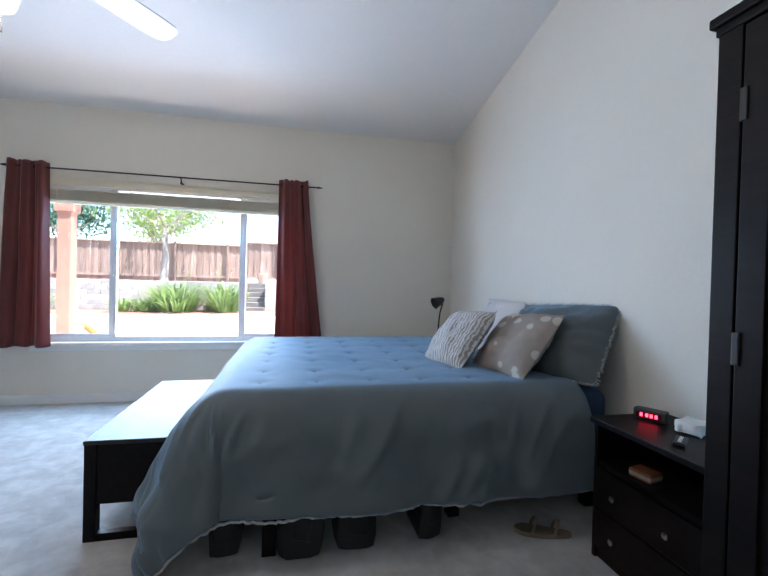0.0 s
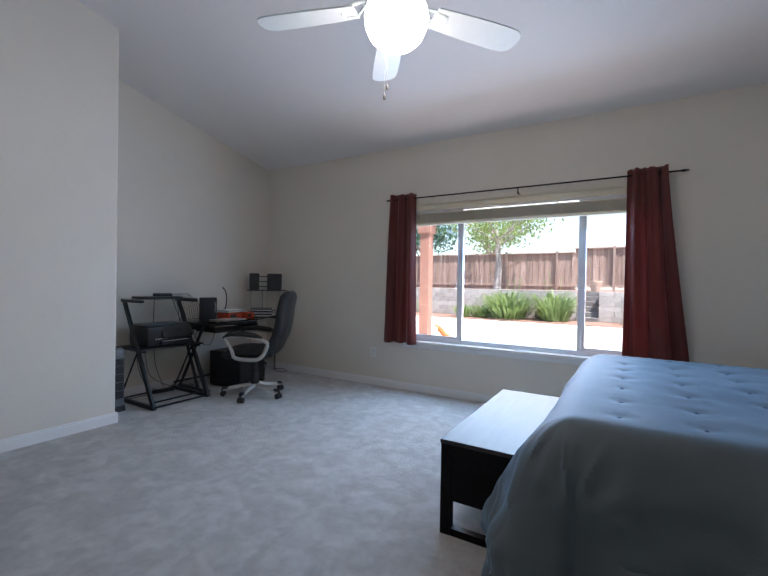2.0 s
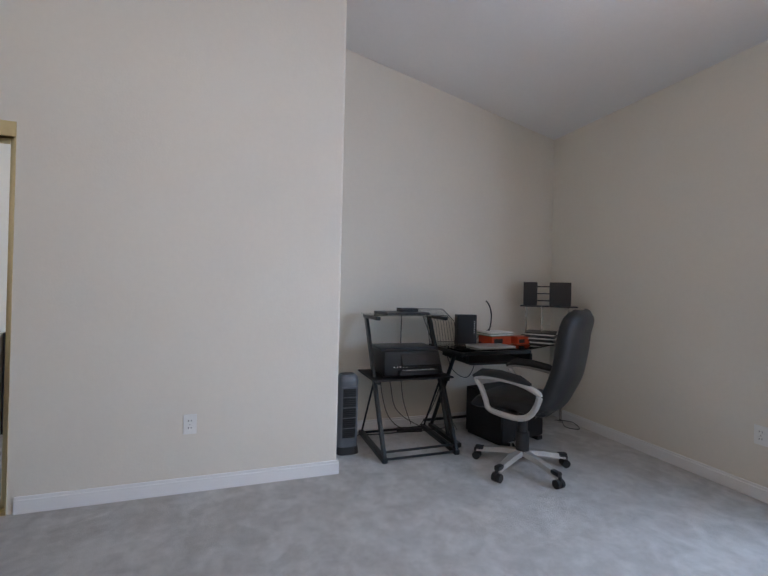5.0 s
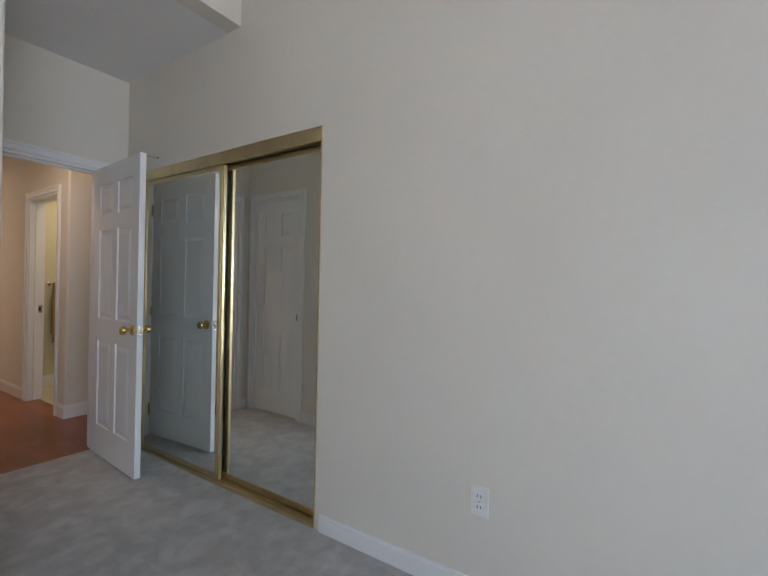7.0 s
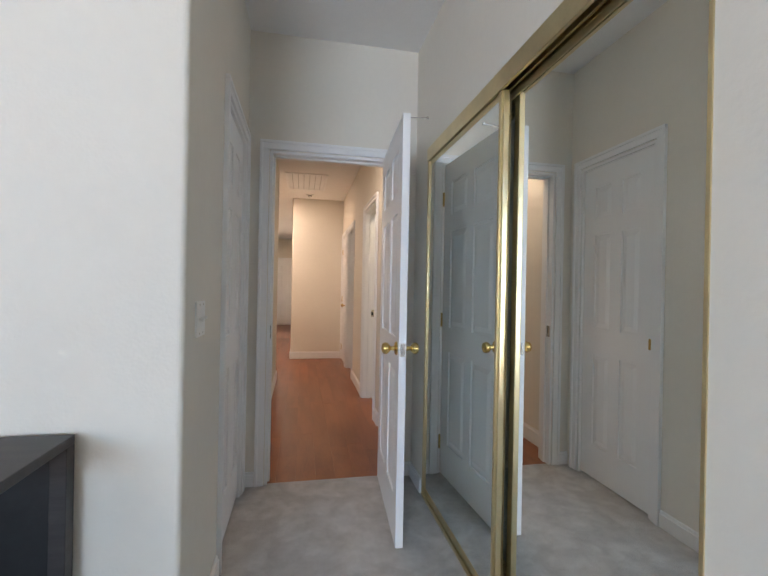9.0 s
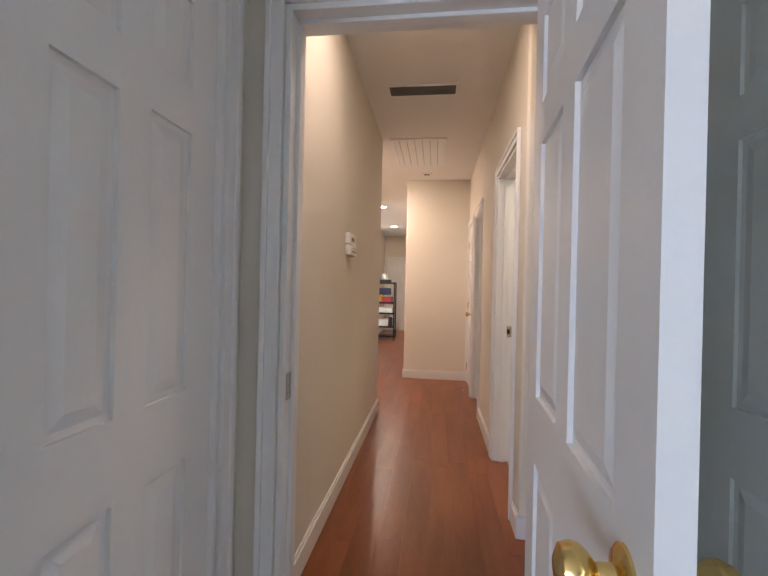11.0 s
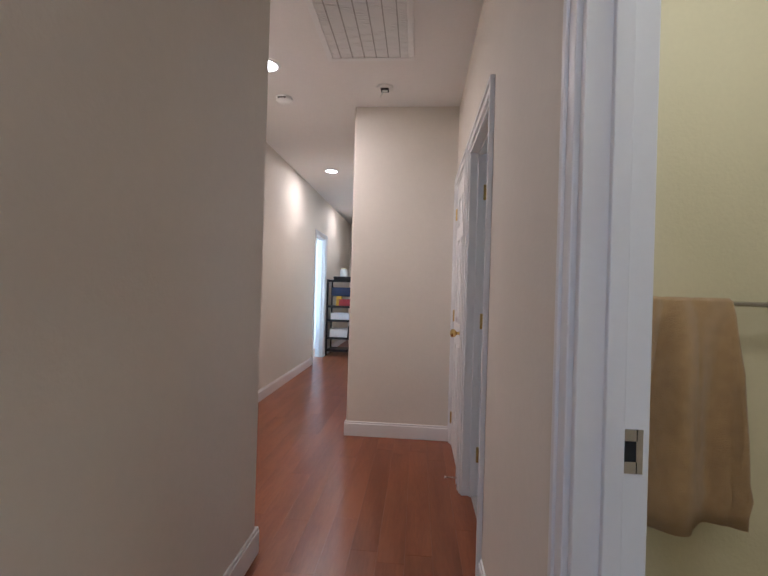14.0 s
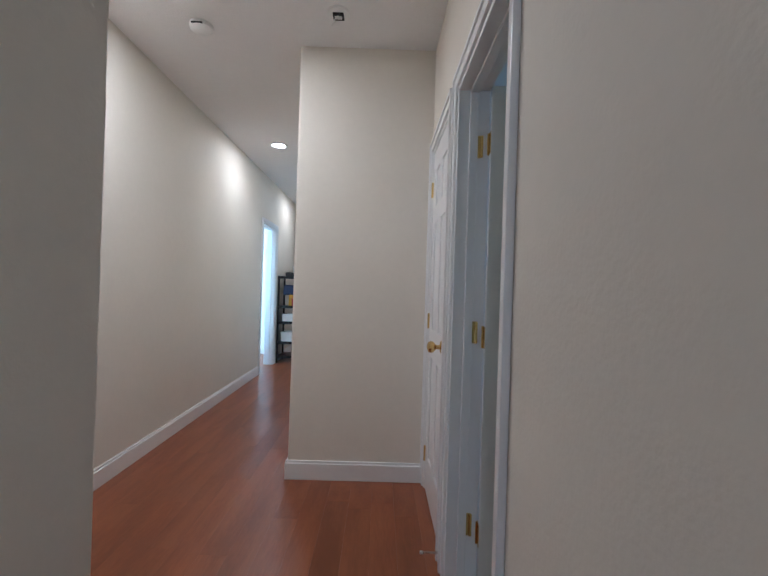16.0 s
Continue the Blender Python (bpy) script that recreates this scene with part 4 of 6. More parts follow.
part("light_ring", lathe(bmesh.new(), [(0.0545, 0.005), (0.057, 0.006), (0.057, 0.009), (0.0545, 0.010)], 28), glow("blue_ring", (0.3, 0.7, 1.0), 1.2), _t)
_t = thing("remote_control", pose(1.60, 1.80, 0.62, 0, 0, 35), "small dark remote control on the nightstand", "remote")
part("case", B(-0.05, -0.02, 0, 0.05, 0.02, 0.016, 0.005), BLACKP, _t, "", True)
for _i in range(4):
    part("button", B(-0.035 + 0.02 * _i, -0.006, 0.015, -0.025 + 0.02 * _i, 0.006, 0.018, 0.001), WHITEP, _t)
_t = thing("small_box", pose(1.58, 1.93, 0.43, 0, 0, 10), "small orange and cream carton on the nightstand's shelf", "box")
part("carton", B(-0.035, -0.045, 0, 0.035, 0.045, 0.034, 0.002), mat("orange_card", (0.20, 0.07, 0.025), 0.6), _t)
part("band", B(-0.036, -0.046, 0.008, 0.036, 0.046, 0.022), mat("cream_card", (0.30, 0.27, 0.20), 0.6), _t)

# ---- wardrobe ----
wd = thing("wardrobe", pose(1.35, 0.62, 0), "tall dark espresso wardrobe with two hinged doors", "wardrobe")
part("carcass", B(0.02, 0.0, 0.06, 0.55, 0.88, 1.93, 0.003), ESPRESSO, wd)
part("cornice", box(B(-0.02, -0.02, 1.95, 0.55, 0.90, 1.98, 0.006), -0.008, -0.008, 1.925, 0.55, 0.888, 1.952, 0.004), ESPRESSO, wd)
part("plinth", B(0.01, 0.0, 0.0, 0.55, 0.88, 0.065, 0.003), ESPRESSO, wd)
part("corner_post", B(-0.004, 0.815, 0.06, 0.03, 0.882, 1.93, 0.004), ESPRESSO, wd)
for _y0, _y1, _h in ((0.02, 0.405, 0.35), (0.415, 0.805, 0.79)):
    dr = part("door", B(0.0, _y0, 0.08, 0.022, _y1, 1.915, 0.003), ESPRESSO, wd)
    for _a in ((_y0, _y0 + 0.07, 0.08, 1.915), (_y1 - 0.07, _y1, 0.08, 1.915), (_y0 + 0.07, _y1 - 0.07, 0.08, 0.18), (_y0 + 0.07, _y1 - 0.07, 1.82, 1.915)):
        part("frame_board", B(-0.010, _a[0], _a[2], 0.001, _a[1], _a[3], 0.003), ESPRESSO, dr)
    for _z in (0.35, 1.04, 1.70):
        part("hinge", B(-0.016, _h, _z - 0.045, 0.004, _h + 0.020, _z + 0.045, 0.003), BLACKM, dr, "black iron hinge")

# ---- low open cabinet by the entry ----
tv = thing("console_cabinet", pose(-2.322, YB + 0.018, 0), "low dark wooden console with open sides against the wall", "cabinet")
DARKTOP = wood("dark_console_wood", (0.020, 0.017, 0.017), (0.036, 0.031, 0.030), 0.42, "X", 10, 3.0)
part("top", B(0.0, 0.0, 0.777, 1.25, 0.48, 0.803, 0.003), DARKTOP, tv)
part("back", B(0.02, 0.0, 0.0, 1.23, 0.012, 0.777), BLACKM, tv)
for _x in (0.0, 1.21):
    for _y in (0.0, 0.44):
        part("post", B(_x, _y, 0.0, _x + 0.04, _y + 0.04, 0.777, 0.002), DARKTOP, tv)
    part("side_rail", B(_x, 0.04, 0.0, _x + 0.04, 0.44, 0.06, 0.002), DARKTOP, tv)
for _z in (0.06, 0.40):
    part("shelf", B(0.03, 0.01, _z, 1.22, 0.46, _z + 0.02, 0.002), DARKTOP, tv)
part("divider", B(0.61, 0.012, 0.08, 0.63, 0.45, 0.777), DARKTOP, tv)

# ---- reading lamp beyond the bed ----
lp = thing("reading_lamp", pose(1.66, 4.62, 0), "black gooseneck floor reading lamp beyond the bed", "lamp")
part("base", lathe(bmesh.new(), [(0.0, 0), (0.12, 0), (0.12, 0.012), (0.10, 0.022), (0.0, 0.026)], 28), BLACKM, lp, "", True)
part("stem", tube(bmesh.new(), [(0, 0, 0.02), (0, 0, 0.75), (0.01, -0.01, 0.90), (0.03, -0.03, 1.0), (0.02, -0.06, 1.04)], 0.008), BLACKM, lp, "", True)
part("shade", lathe(bmesh.new(), [(0.018, 0.0), (0.028, 0.01), (0.034, 0.03), (0.048, 0.07), (0.060, 0.12), (0.056, 0.12), (0.030, 0.05), (0.0, 0.04)], 24, pose(0.03, -0.055, 1.045, 0, -112, 10)), BLACKP, lp, "flared black lamp shade", True)

# ---- ceiling fan ----
FANW = mat("fan_white", (0.70, 0.76, 0.74), 0.4, vary=0.03)
fan = thing("ceiling_fan", pose(-0.93, 2.45, 0), "white five-blade ceiling fan with a lit frosted bowl", "ceiling fan")
part("canopy", lathe(bmesh.new(), [(0.0, 3.34), (0.07, 3.34), (0.072, 3.24), (0.05, 3.18), (0.018, 3.16), (0.0, 3.16)], 28), FANW, fan, "", True)
part("downrod", cyl(bmesh.new(), (0, 0, 2.70), (0, 0, 3.18), 0.013), FANW, fan, "", True)
part("motor_housing", lathe(bmesh.new(), [(0.0, 2.73), (0.05, 2.73), (0.10, 2.71), (0.145, 2.66), (0.15, 2.62), (0.13, 2.585), (0.095, 2.57), (0.0, 2.565)], 36), FANW, fan, "", True)
for k in range(20):
    a = k * math.tau / 20
    part("vent_slot", B(0.100, -0.006, -0.003, 0.142, 0.006, 0.003, 0.001, Matrix.Rotation(a, 4, "Z") @ Matrix.Translation((0, 0, 2.588)) @ Matrix.Rotation(radians(-28), 4, "Y")), BLACKM, fan)
part("light_fitter", lathe(bmesh.new(), [(0.0, 2.57), (0.085, 2.57), (0.12, 2.535), (0.14, 2.500), (0.135, 2.492), (0.0, 2.492)], 36), CHROME, fan, "brushed metal light fitter", True)
_bowl = part("bowl", lathe(bmesh.new(), [(0.10, 2.505), (0.146, 2.495), (0.152, 2.46), (0.146, 2.415), (0.126, 2.37), (0.093, 2.338), (0.05, 2.320), (0.0, 2.316)], 40), glow("lit_frosted_glass", (1.0, 0.97, 0.93), 3.0), fan, "lit frosted glass bowl", True)
for k in range(5):
    a = radians(54 + 72 * k)
    r = Matrix.Rotation(a, 4, "Z")
    bm = bmesh.new()
    prof = [(0.20, 0.062), (0.30, 0.070), (0.45, 0.078), (0.58, 0.080), (0.665, 0.076), (0.695, 0.058), (0.708, 0.028)]
    tilt = Matrix.Translation((0, 0, 2.515)) @ Matrix.Rotation(radians(-10), 4, "X")
    up, dn = [], []
    outl = [(x, w) for x, w in prof] + [(x, -w) for x, w in reversed(prof)]
    up = [bm.verts.new(r @ tilt @ Vector((x, w, 0.004))) for x, w in outl]
    dn = [bm.verts.new(r @ tilt @ Vector((x, w, -0.004))) for x, w in outl]
    bm.faces.new(up)
    bm.faces.new(dn[::-1])
    for i in range(len(outl)):
        j = (i + 1) % len(outl)
        bm.faces.new((up[i], dn[i], dn[j], up[j]))
    bd = part("blade", bm, FANW, fan, "white fan blade")
    bm = bmesh.new()
    tube(bm, [r @ Vector((0.10, 0, 2.60)), r @ Vector((0.15, 0.01, 2.555)), r @ Vector((0.20, 0.035, 2.530)), r @ Vector((0.26, 0.03, 2.520))], 0.009)
    tube(bm, [r @ Vector((0.15, 0.0, 2.545)), r @ Vector((0.20, -0.035, 2.522)), r @ Vector((0.26, -0.03, 2.512)), r @ Vector((0.27, 0.0, 2.510)), r @ Vector((0.26, 0.03, 2.514))], 0.008)
    part("blade_iron", bm, FANW, bd, "curved white blade bracket", True)
for _x, _y, _z in ((-0.10, 0.068, 2.15), (-0.09, 0.075, 2.20)):
    ch = part("pull_chain", tube(bmesh.new(), [(_x * 0.95, _y * 0.95, 2.53), (_x * 1.3, _y * 1.3, 2.50), (_x, _y, 2.44), (_x, _y, _z)], 0.0012, 5), CHROME, fan)
    part("fob", lathe(bmesh.new(), [(0.0, -0.028), (0.006, -0.026), (0.007, -0.010), (0.004, 0.0), (0.0, 0.001)], 10, Matrix.Translation((_x, _y, _z))), BLACKP, ch, "", True)

# ---- work corner ----
TEALBLACK = mat("black_powder_coat", (0.014, 0.019, 0.021), 0.32, 0.2, vary=0.15, scale=10)
DGLASS = glass_mat("smoked_glass", (0.90, 0.95, 0.93), 0.02)
SILVER = mat("silver_plastic", (0.46, 0.44, 0.41), 0.35, 0.35, vary=0.06, scale=8)
LEATHER = mat("black_leather", (0.011, 0.011, 0.012), 0.40, spec=0.4, vary=0.2, scale=8, fine=90, bump=0.25, bump_scale=150)
ct = thing("printer_cart", pose(0, 0, 0), "black metal Z-frame printer cart with smoked glass shelves", "cart")
for _y in (2.905, 3.469):
    part("foot_bar", B(-4.30, _y - 0.020, 0.0, -3.675, _y + 0.020, 0.038, 0.008), TEALBLACK, ct)
    bm = bmesh.new()
    L0, L1 = Vector((-3.70, _y, 0.03)), Vector((-4.215, _y, 0.985))
    _d = (L1 - L0)
    box(bm, -0.022, -0.012, 0, 0.022, 0.012, _d.length, 0.003, Matrix.Translation(L0) @ Matrix.Rotation(math.atan2(_d.x, _d.z), 4, "Y"))
    part("slanted_leg", bm, TEALBLACK, ct)
    part("top_bar", B(-4.255, _y - 0.018, 0.978, -3.90, _y + 0.018, 1.006, 0.006), TEALBLACK, ct)
    part("brace", cyl(bmesh.new(), (-4.27, _y, 0.03), (-3.96, _y, 0.53), 0.008, seg=10), TEALBLACK, ct)
    part("shelf_bar", B(-4.25, _y - 0.012, 0.512, -3.84, _y + 0.012, 0.532, 0.003), TEALBLACK, ct)
part("glass_shelf", B(-4.25, 2.87, 1.008, -3.93, 3.50, 1.016, 0.002), DGLASS, ct, "smoked glass shelf")
part("glass_shelf", B(-4.27, 2.86, 0.534, -3.83, 3.51, 0.546, 0.002), BLACKP, ct, "black glass shelf")
for _x, _z in ((-3.70, 0.02), (-4.27, 0.02), (-3.73, 0.06)):
    part("cross_rail", cyl(bmesh.new(), (_x, 2.905, _z), (_x, 3.469, _z), 0.009, seg=10), TEALBLACK, ct)

pr = thing("printer", pose(-4.06, 3.19, 0.546), "black inkjet printer with a slanted control panel on the cart", "printer")
bm = B(-0.18, -0.235, 0.0, 0.17, 0.235, 0.205, 0.045)
part("body", bm, BLACKP, pr, "", True)
part("scanner_lid", B(-0.18, -0.238, 0.190, 0.10, 0.232, 0.216, 0.012), mat("dark_blue_grey_plastic", (0.018, 0.022, 0.028), 0.28), pr, "", True)
part("control_panel", B(-0.02, -0.10, -0.055, 0.02, 0.22, 0.055, 0.006, Matrix.Translation((0.165, 0, 0.135)) @ Matrix.Rotation(radians(-28), 4, "Y")), BLACKP, pr, "", True)
part("screen", B(0.0185, 0.03, -0.030, 0.0215, 0.11, 0.025, 0.001, Matrix.Translation((0.165, 0, 0.135)) @ Matrix.Rotation(radians(-28), 4, "Y")), mat("grey_screen", (0.05, 0.05, 0.055), 0.15), pr)
part("paper_tray", B(0.10, -0.12, 0.02, 0.21, 0.20, 0.055, 0.006), BLACKP, pr, "", True)
part("paper", B(0.12, -0.09, 0.055, 0.20, 0.17, 0.058), WHITEP, pr)
for _i in range(5):
    part("button", B(0.168, -0.16 + 0.025 * _i, 0.075, 0.1735, -0.148 + 0.025 * _i, 0.085, 0.001), WHITEP, pr)
for _n, _p, _s, _l in (("laptop", (-4.10, 3.17, 1.0165), (0.13, 0.19, 0.018), "closed black laptop on the cart's top shelf"), ("router_box", (-4.10, 3.22, 1.035), (0.05, 0.075, 0.030), "small flat black network box on a laptop")):
    _t = thing(_n, pose(*_p, 0, 0, 6), _l, _n.replace("_", " "))
    part("base", B(-_s[0], -_s[1], 0, _s[0], _s[1], _s[2] * 0.55, 0.003), BLACKP, _t)
    part("lid", B(-_s[0], -_s[1], _s[2] * 0.58, _s[0], _s[1], _s[2], 0.003), BLACKP, _t)

dk = thing("desk", pose(0, 0, 0), "corner desk with a smoked glass top on a black metal frame", "desk")
bm = bmesh.new()
_o = [(-4.35, 3.55), (-3.80, 3.55), (-3.84, 4.25), (-4.00, 4.60), (-4.05, 4.86), (-4.35, 4.86)]
_u, _w = [bm.verts.new((x, y, 0.748)) for x, y in _o], [bm.verts.new((x, y, 0.738)) for x, y in _o]
bm.faces.new(_u)
bm.faces.new(_w[::-1])
for i in range(6):
    bm.faces.new((_u[i], _w[i], _w[(i + 1) % 6], _u[(i + 1) % 6]))
part("glass_top", bm, DGLASS, dk, "smoked glass desk top")
part("frame_rail", B(-4.35, 3.535, 0.705, -3.76, 3.575, 0.737, 0.006), TEALBLACK, dk)
part("frame_rail", B(-3.85, 3.575, 0.708, -3.81, 4.22, 0.735, 0.004), TEALBLACK, dk)
part("frame_rail", B(-4.34, 4.80, 0.708, -4.08, 4.84, 0.735, 0.004), TEALBLACK, dk)
part("keyboard_tray", B(-4.12, 3.62, 0.640, -3.76, 4.20, 0.656, 0.004), BLACKP, dk, "black sliding keyboard tray")
for _y in (3.61, 4.21):
    part("tray_rail", B(-4.2, _y - 0.01, 0.655, -3.80, _y + 0.01, 0.710), TEALBLACK, dk)
part("pole", cyl(bmesh.new(), (-4.10, 4.80, 0.0), (-4.10, 4.80, 0.71), 0.014, seg=12), CHROME, dk, "chrome corner pole", True)
for _y in (3.555,):
    part("leg", cyl(bmesh.new(), (-3.98, _y, 0.02), (-4.27, _y, 0.71), 0.016, seg=12), TEALBLACK, dk, "", True)
    part("leg", cyl(bmesh.new(), (-4.30, _y, 0.02), (-3.90, _y, 0.71), 0.016, seg=12), TEALBLACK, dk, "", True)
    part("foot_bar", B(-4.32, _y - 0.02, 0.0, -3.80, _y + 0.02, 0.035, 0.006), TEALBLACK, dk)
part("back_rail", cyl(bmesh.new(), (-4.28, 3.47, 0.075), (-4.28, 4.82, 0.075), 0.012, seg=10), TEALBLACK, dk)

_t = thing("computer_case", pose(-3.95, 4.06, 0.0, 0, 0, 12), "large black computer case under the desk", "computer")
part("shell", B(-0.20, -0.24, 0.03, 0.20, 0.24, 0.40, 0.006), BLACKP, _t)
part("front", B(0.20, -0.235, 0.035, 0.212, 0.235, 0.395, 0.004), mat("matt_black_front", (0.008, 0.008, 0.009), 0.6), _t)
for _y in (-0.19, 0.19):
    part("foot", B(-0.20, _y - 0.03, 0.0, 0.225, _y + 0.03, 0.032, 0.006), BLACKP, _t)
_t = thing("network_tower", pose(-4.16, 3.80, 0.748, 0, 0, -8), "upright black network box with small lights on the desk", "router")
part("case", B(-0.035, -0.09, 0.0, 0.035, 0.09, 0.262, 0.008), BLACKP, _t)
for _i in range(6):
    part("indicator", B(0.0345, 0.062, 0.10 + 0.02 * _i, 0.0365, 0.070, 0.108 + 0.02 * _i), WHITEP, _t)
part("stand", B(-0.05, -0.08, 0.0, 0.05, 0.08, 0.008, 0.002), BLACKP, _t)
_t = thing("notebook_computer", pose(-3.97, 3.93, 0.7485, 0, 0, 4), "thin silver notebook computer, shut, on the glass desk", "laptop")
part("base", B(-0.115, -0.17, 0, 0.115, 0.17, 0.008, 0.003), SILVER, _t)
part("lid", B(-0.115, -0.17, 0.009, 0.115, 0.17, 0.015, 0.003), mat("pale_aluminium", (0.62, 0.62, 0.62), 0.35, 0.6, vary=0.03), _t)
ORANGE = mat("orange_card_box", (0.55, 0.055, 0.012), 0.5, vary=0.1, scale=8)
for _p, _s, _l in (((-4.16, 4.10, 0.7485), (0.09, 0.11, 0.075), "orange cardboard box with papers on top"), ((-4.13, 4.34, 0.7485), (0.06, 0.075, 0.065), "small orange cardboard box on the desk")):
    _t = thing("carton", pose(*_p, 0, 0, 8), _l, "box", "orange boxes")
    part("box", B(-_s[0], -_s[1], 0, _s[0], _s[1], _s[2], 0.002), ORANGE, _t)
    part("label_panel", B(_s[0] - 0.001, -_s[1] * 0.8, 0.012, _s[0] + 0.001, _s[1] * 0.1, _s[2] * 0.7), BLACKP, _t)
_t = thing("paper_stack", pose(-4.16, 4.10, 0.8235, 0, 0, 3), "stack of loose white papers on a box", "papers")
for _i in range(6):
    part("sheet", B(-0.10, -0.13, 0.006 * _i, 0.10, 0.13, 0.006 * _i + 0.005, 0, Matrix.Rotation(random.uniform(-0.12, 0.12), 4, "Z")), WHITEP if _i % 3 else mat("green_folder", (0.10, 0.22, 0.12), 0.6), _t)
_t = thing("paper_stack", pose(-4.12, 4.58, 0.7485, 0, 0, 40), "pile of dark folders and white papers on the desk", "papers")
for _i in range(9):
    part("folder", B(-0.13, -0.16, 0.012 * _i, 0.13, 0.16, 0.012 * _i + 0.010, 0.001, Matrix.Rotation(random.uniform(-0.15, 0.15), 4, "Z")), (BLACKP, WHITEP, DGLASS and BLACKM)[_i % 3], _t)

wb = thing("wire_basket", pose(-4.26, 3.55, 0.749), "slanted black wire file basket at the wall", "wire basket")
part("rim", tube(bmesh.new(), [(-0.06, -0.13, 0.30), (-0.06, 0.10, 0.30), (0.05, 0.16, 0.20), (0.05, 0.20, 0.02), (0.05, -0.07, 0.02), (0.05, -0.10, 0.20)], 0.003, 6, True), BLACKM, wb)
for _i in range(11):
    u = _i / 10
    part("wire", tube(bmesh.new(), [(-0.06, -0.13 + 0.23 * u, 0.30), (0.0, -0.115 + 0.25 * u, 0.25), (0.05, -0.10 + 0.26 * u, 0.20), (0.05, -0.07 + 0.27 * u, 0.0)], 0.0016, 5), BLACKM, wb)

cs = thing("corner_shelf", pose(-4.10, 4.64, 0, 0, 0, 50), "glass corner shelf on chrome poles above the desk", "shelf")
part("glass_shelf", B(-0.25, -0.12, 1.085, 0.24, 0.06, 1.097, 0.003), BLACKP, cs, "dark glass shelf")
for _x, _y in ((-0.20, 0.02), (-0.06, -0.09), (0.17, 0.02)):
    part("pole", cyl(bmesh.new(), (_x, _y, 0.749), (_x, _y, 1.086), 0.009, seg=12), CHROME, cs, "thin chrome pole", True)
_t = thing("letter_tray", pose(-4.115, 4.63, 1.097, 0, 0, 50), "black desktop letter tray with dividers on the shelf", "letter tray")
part("upright", B(-0.205, -0.11, 0, -0.085, 0.05, 0.215, 0.004), BLACKP, _t)
part("upright", B(0.02, -0.11, 0, 0.20, 0.05, 0.215, 0.010), BLACKP, _t)
for _z in (0.04, 0.105, 0.17):
    part("tray", B(-0.086, -0.10, _z, 0.021, 0.05, _z + 0.010), BLACKP, _t)

# cables
def cable(pts, r=0.0035, label="loose black cable trailing behind the desk"):
    p = [Vector(q) for q in pts]
    out = []
    for i in range(len(p) - 1):
        a, b, c, d = p[max(0, i - 1)], p[i], p[i + 1], p[min(len(p) - 1, i + 2)]
        for k in range(8):
            t = k / 8
            out.append(0.5 * ((2 * b) + (c - a) * t + (2 * a - 5 * b + 4 * c - d) * t * t + (3 * b - a - 3 * c + d) * t ** 3))
    out.append(p[-1])
    return solid("cable", tube(bmesh.new(), out, r, 6), BLACKP, label, "cable", group="desk cables", smooth=True)


cable([(-4.25, 3.05, 0.60), (-4.30, 3.08, 0.35), (-4.28, 3.15, 0.12), (-4.2, 3.28, 0.03), (-4.1, 3.45, 0.05), (-4.2, 3.65, 0.02)])
cable([(-4.27, 3.10, 0.60), (-4.30, 3.16, 0.40), (-4.30, 3.22, 0.18), (-4.22, 3.40, 0.05), (-4.15, 3.55, 0.03)])
cable([(-4.30, 3.25, 1.02), (-4.33, 3.26, 0.7), (-4.32, 3.28, 0.3), (-4.28, 3.35, 0.05)])
cable([(-4.1, 2.76, 0.01), (-4.2, 2.86, 0.03), (-4.22, 3.0, 0.012), (-4.2, 3.2, 0.02), (-4.25, 3.4, 0.03)])
cable([(-4.31, 3.45, 1.0), (-4.30, 3.56, 0.72), (-4.26, 3.62, 0.45), (-4.22, 3.52, 0.2), (-4.26, 3.42, 0.03)])
cable([(-4.28, 3.66, 0.73), (-4.24, 3.72, 0.52), (-4.20, 3.85, 0.45), (-4.24, 3.95, 0.60), (-4.30, 3.9, 0.74)])
cable([(-4.25, 3.80, 0.745), (-4.22, 3.66, 0.5), (-4.15, 3.6, 0.25), (-4.1, 3.7, 0.03)])
cable([(-4.2, 3.96, 0.755), (-4.2, 4.02, 0.775), (-4.22, 4.085, 0.88), (-4.22, 4.10, 1.0), (-4.22, 4.075, 1.09), (-4.22, 4.04, 1.13)], 0.006, "black bent gooseneck cable rising from the desk")
cable([(-4.20, 3.92, 0.76), (-4.20, 3.98, 0.84), (-4.22, 4.06, 0.86), (-4.22, 4.10, 0.90)])
cable([(-4.1, 4.82, 0.02), (-3.95, 4.72, 0.012), (-3.85, 4.78, 0.02), (-4.0, 4.84, 0.03), (-4.12, 4.75, 0.02)])
_t = thing("power_strip", pose(-4.24, 3.32, 0.0, 0, 0, 80), "black power strip lying on the carpet", "power strip")
part("case", B(-0.11, -0.022, 0, 0.11, 0.022, 0.035, 0.006), BLACKP, _t)
for _i in range(4):
    part("socket", B(-0.085 + 0.05 * _i, -0.012, 0.033, -0.06 + 0.05 * _i, 0.012, 0.0365, 0.002), BLACKM, _t)

# heater
ht = thing("tower_heater", pose(-3.985, 2.70, 0, 0, 0, 90), "grey and black tower heater on the carpet", "heater")
GREYP = mat("gunmetal_plastic", (0.12, 0.135, 0.15), 0.38, vary=0.08)


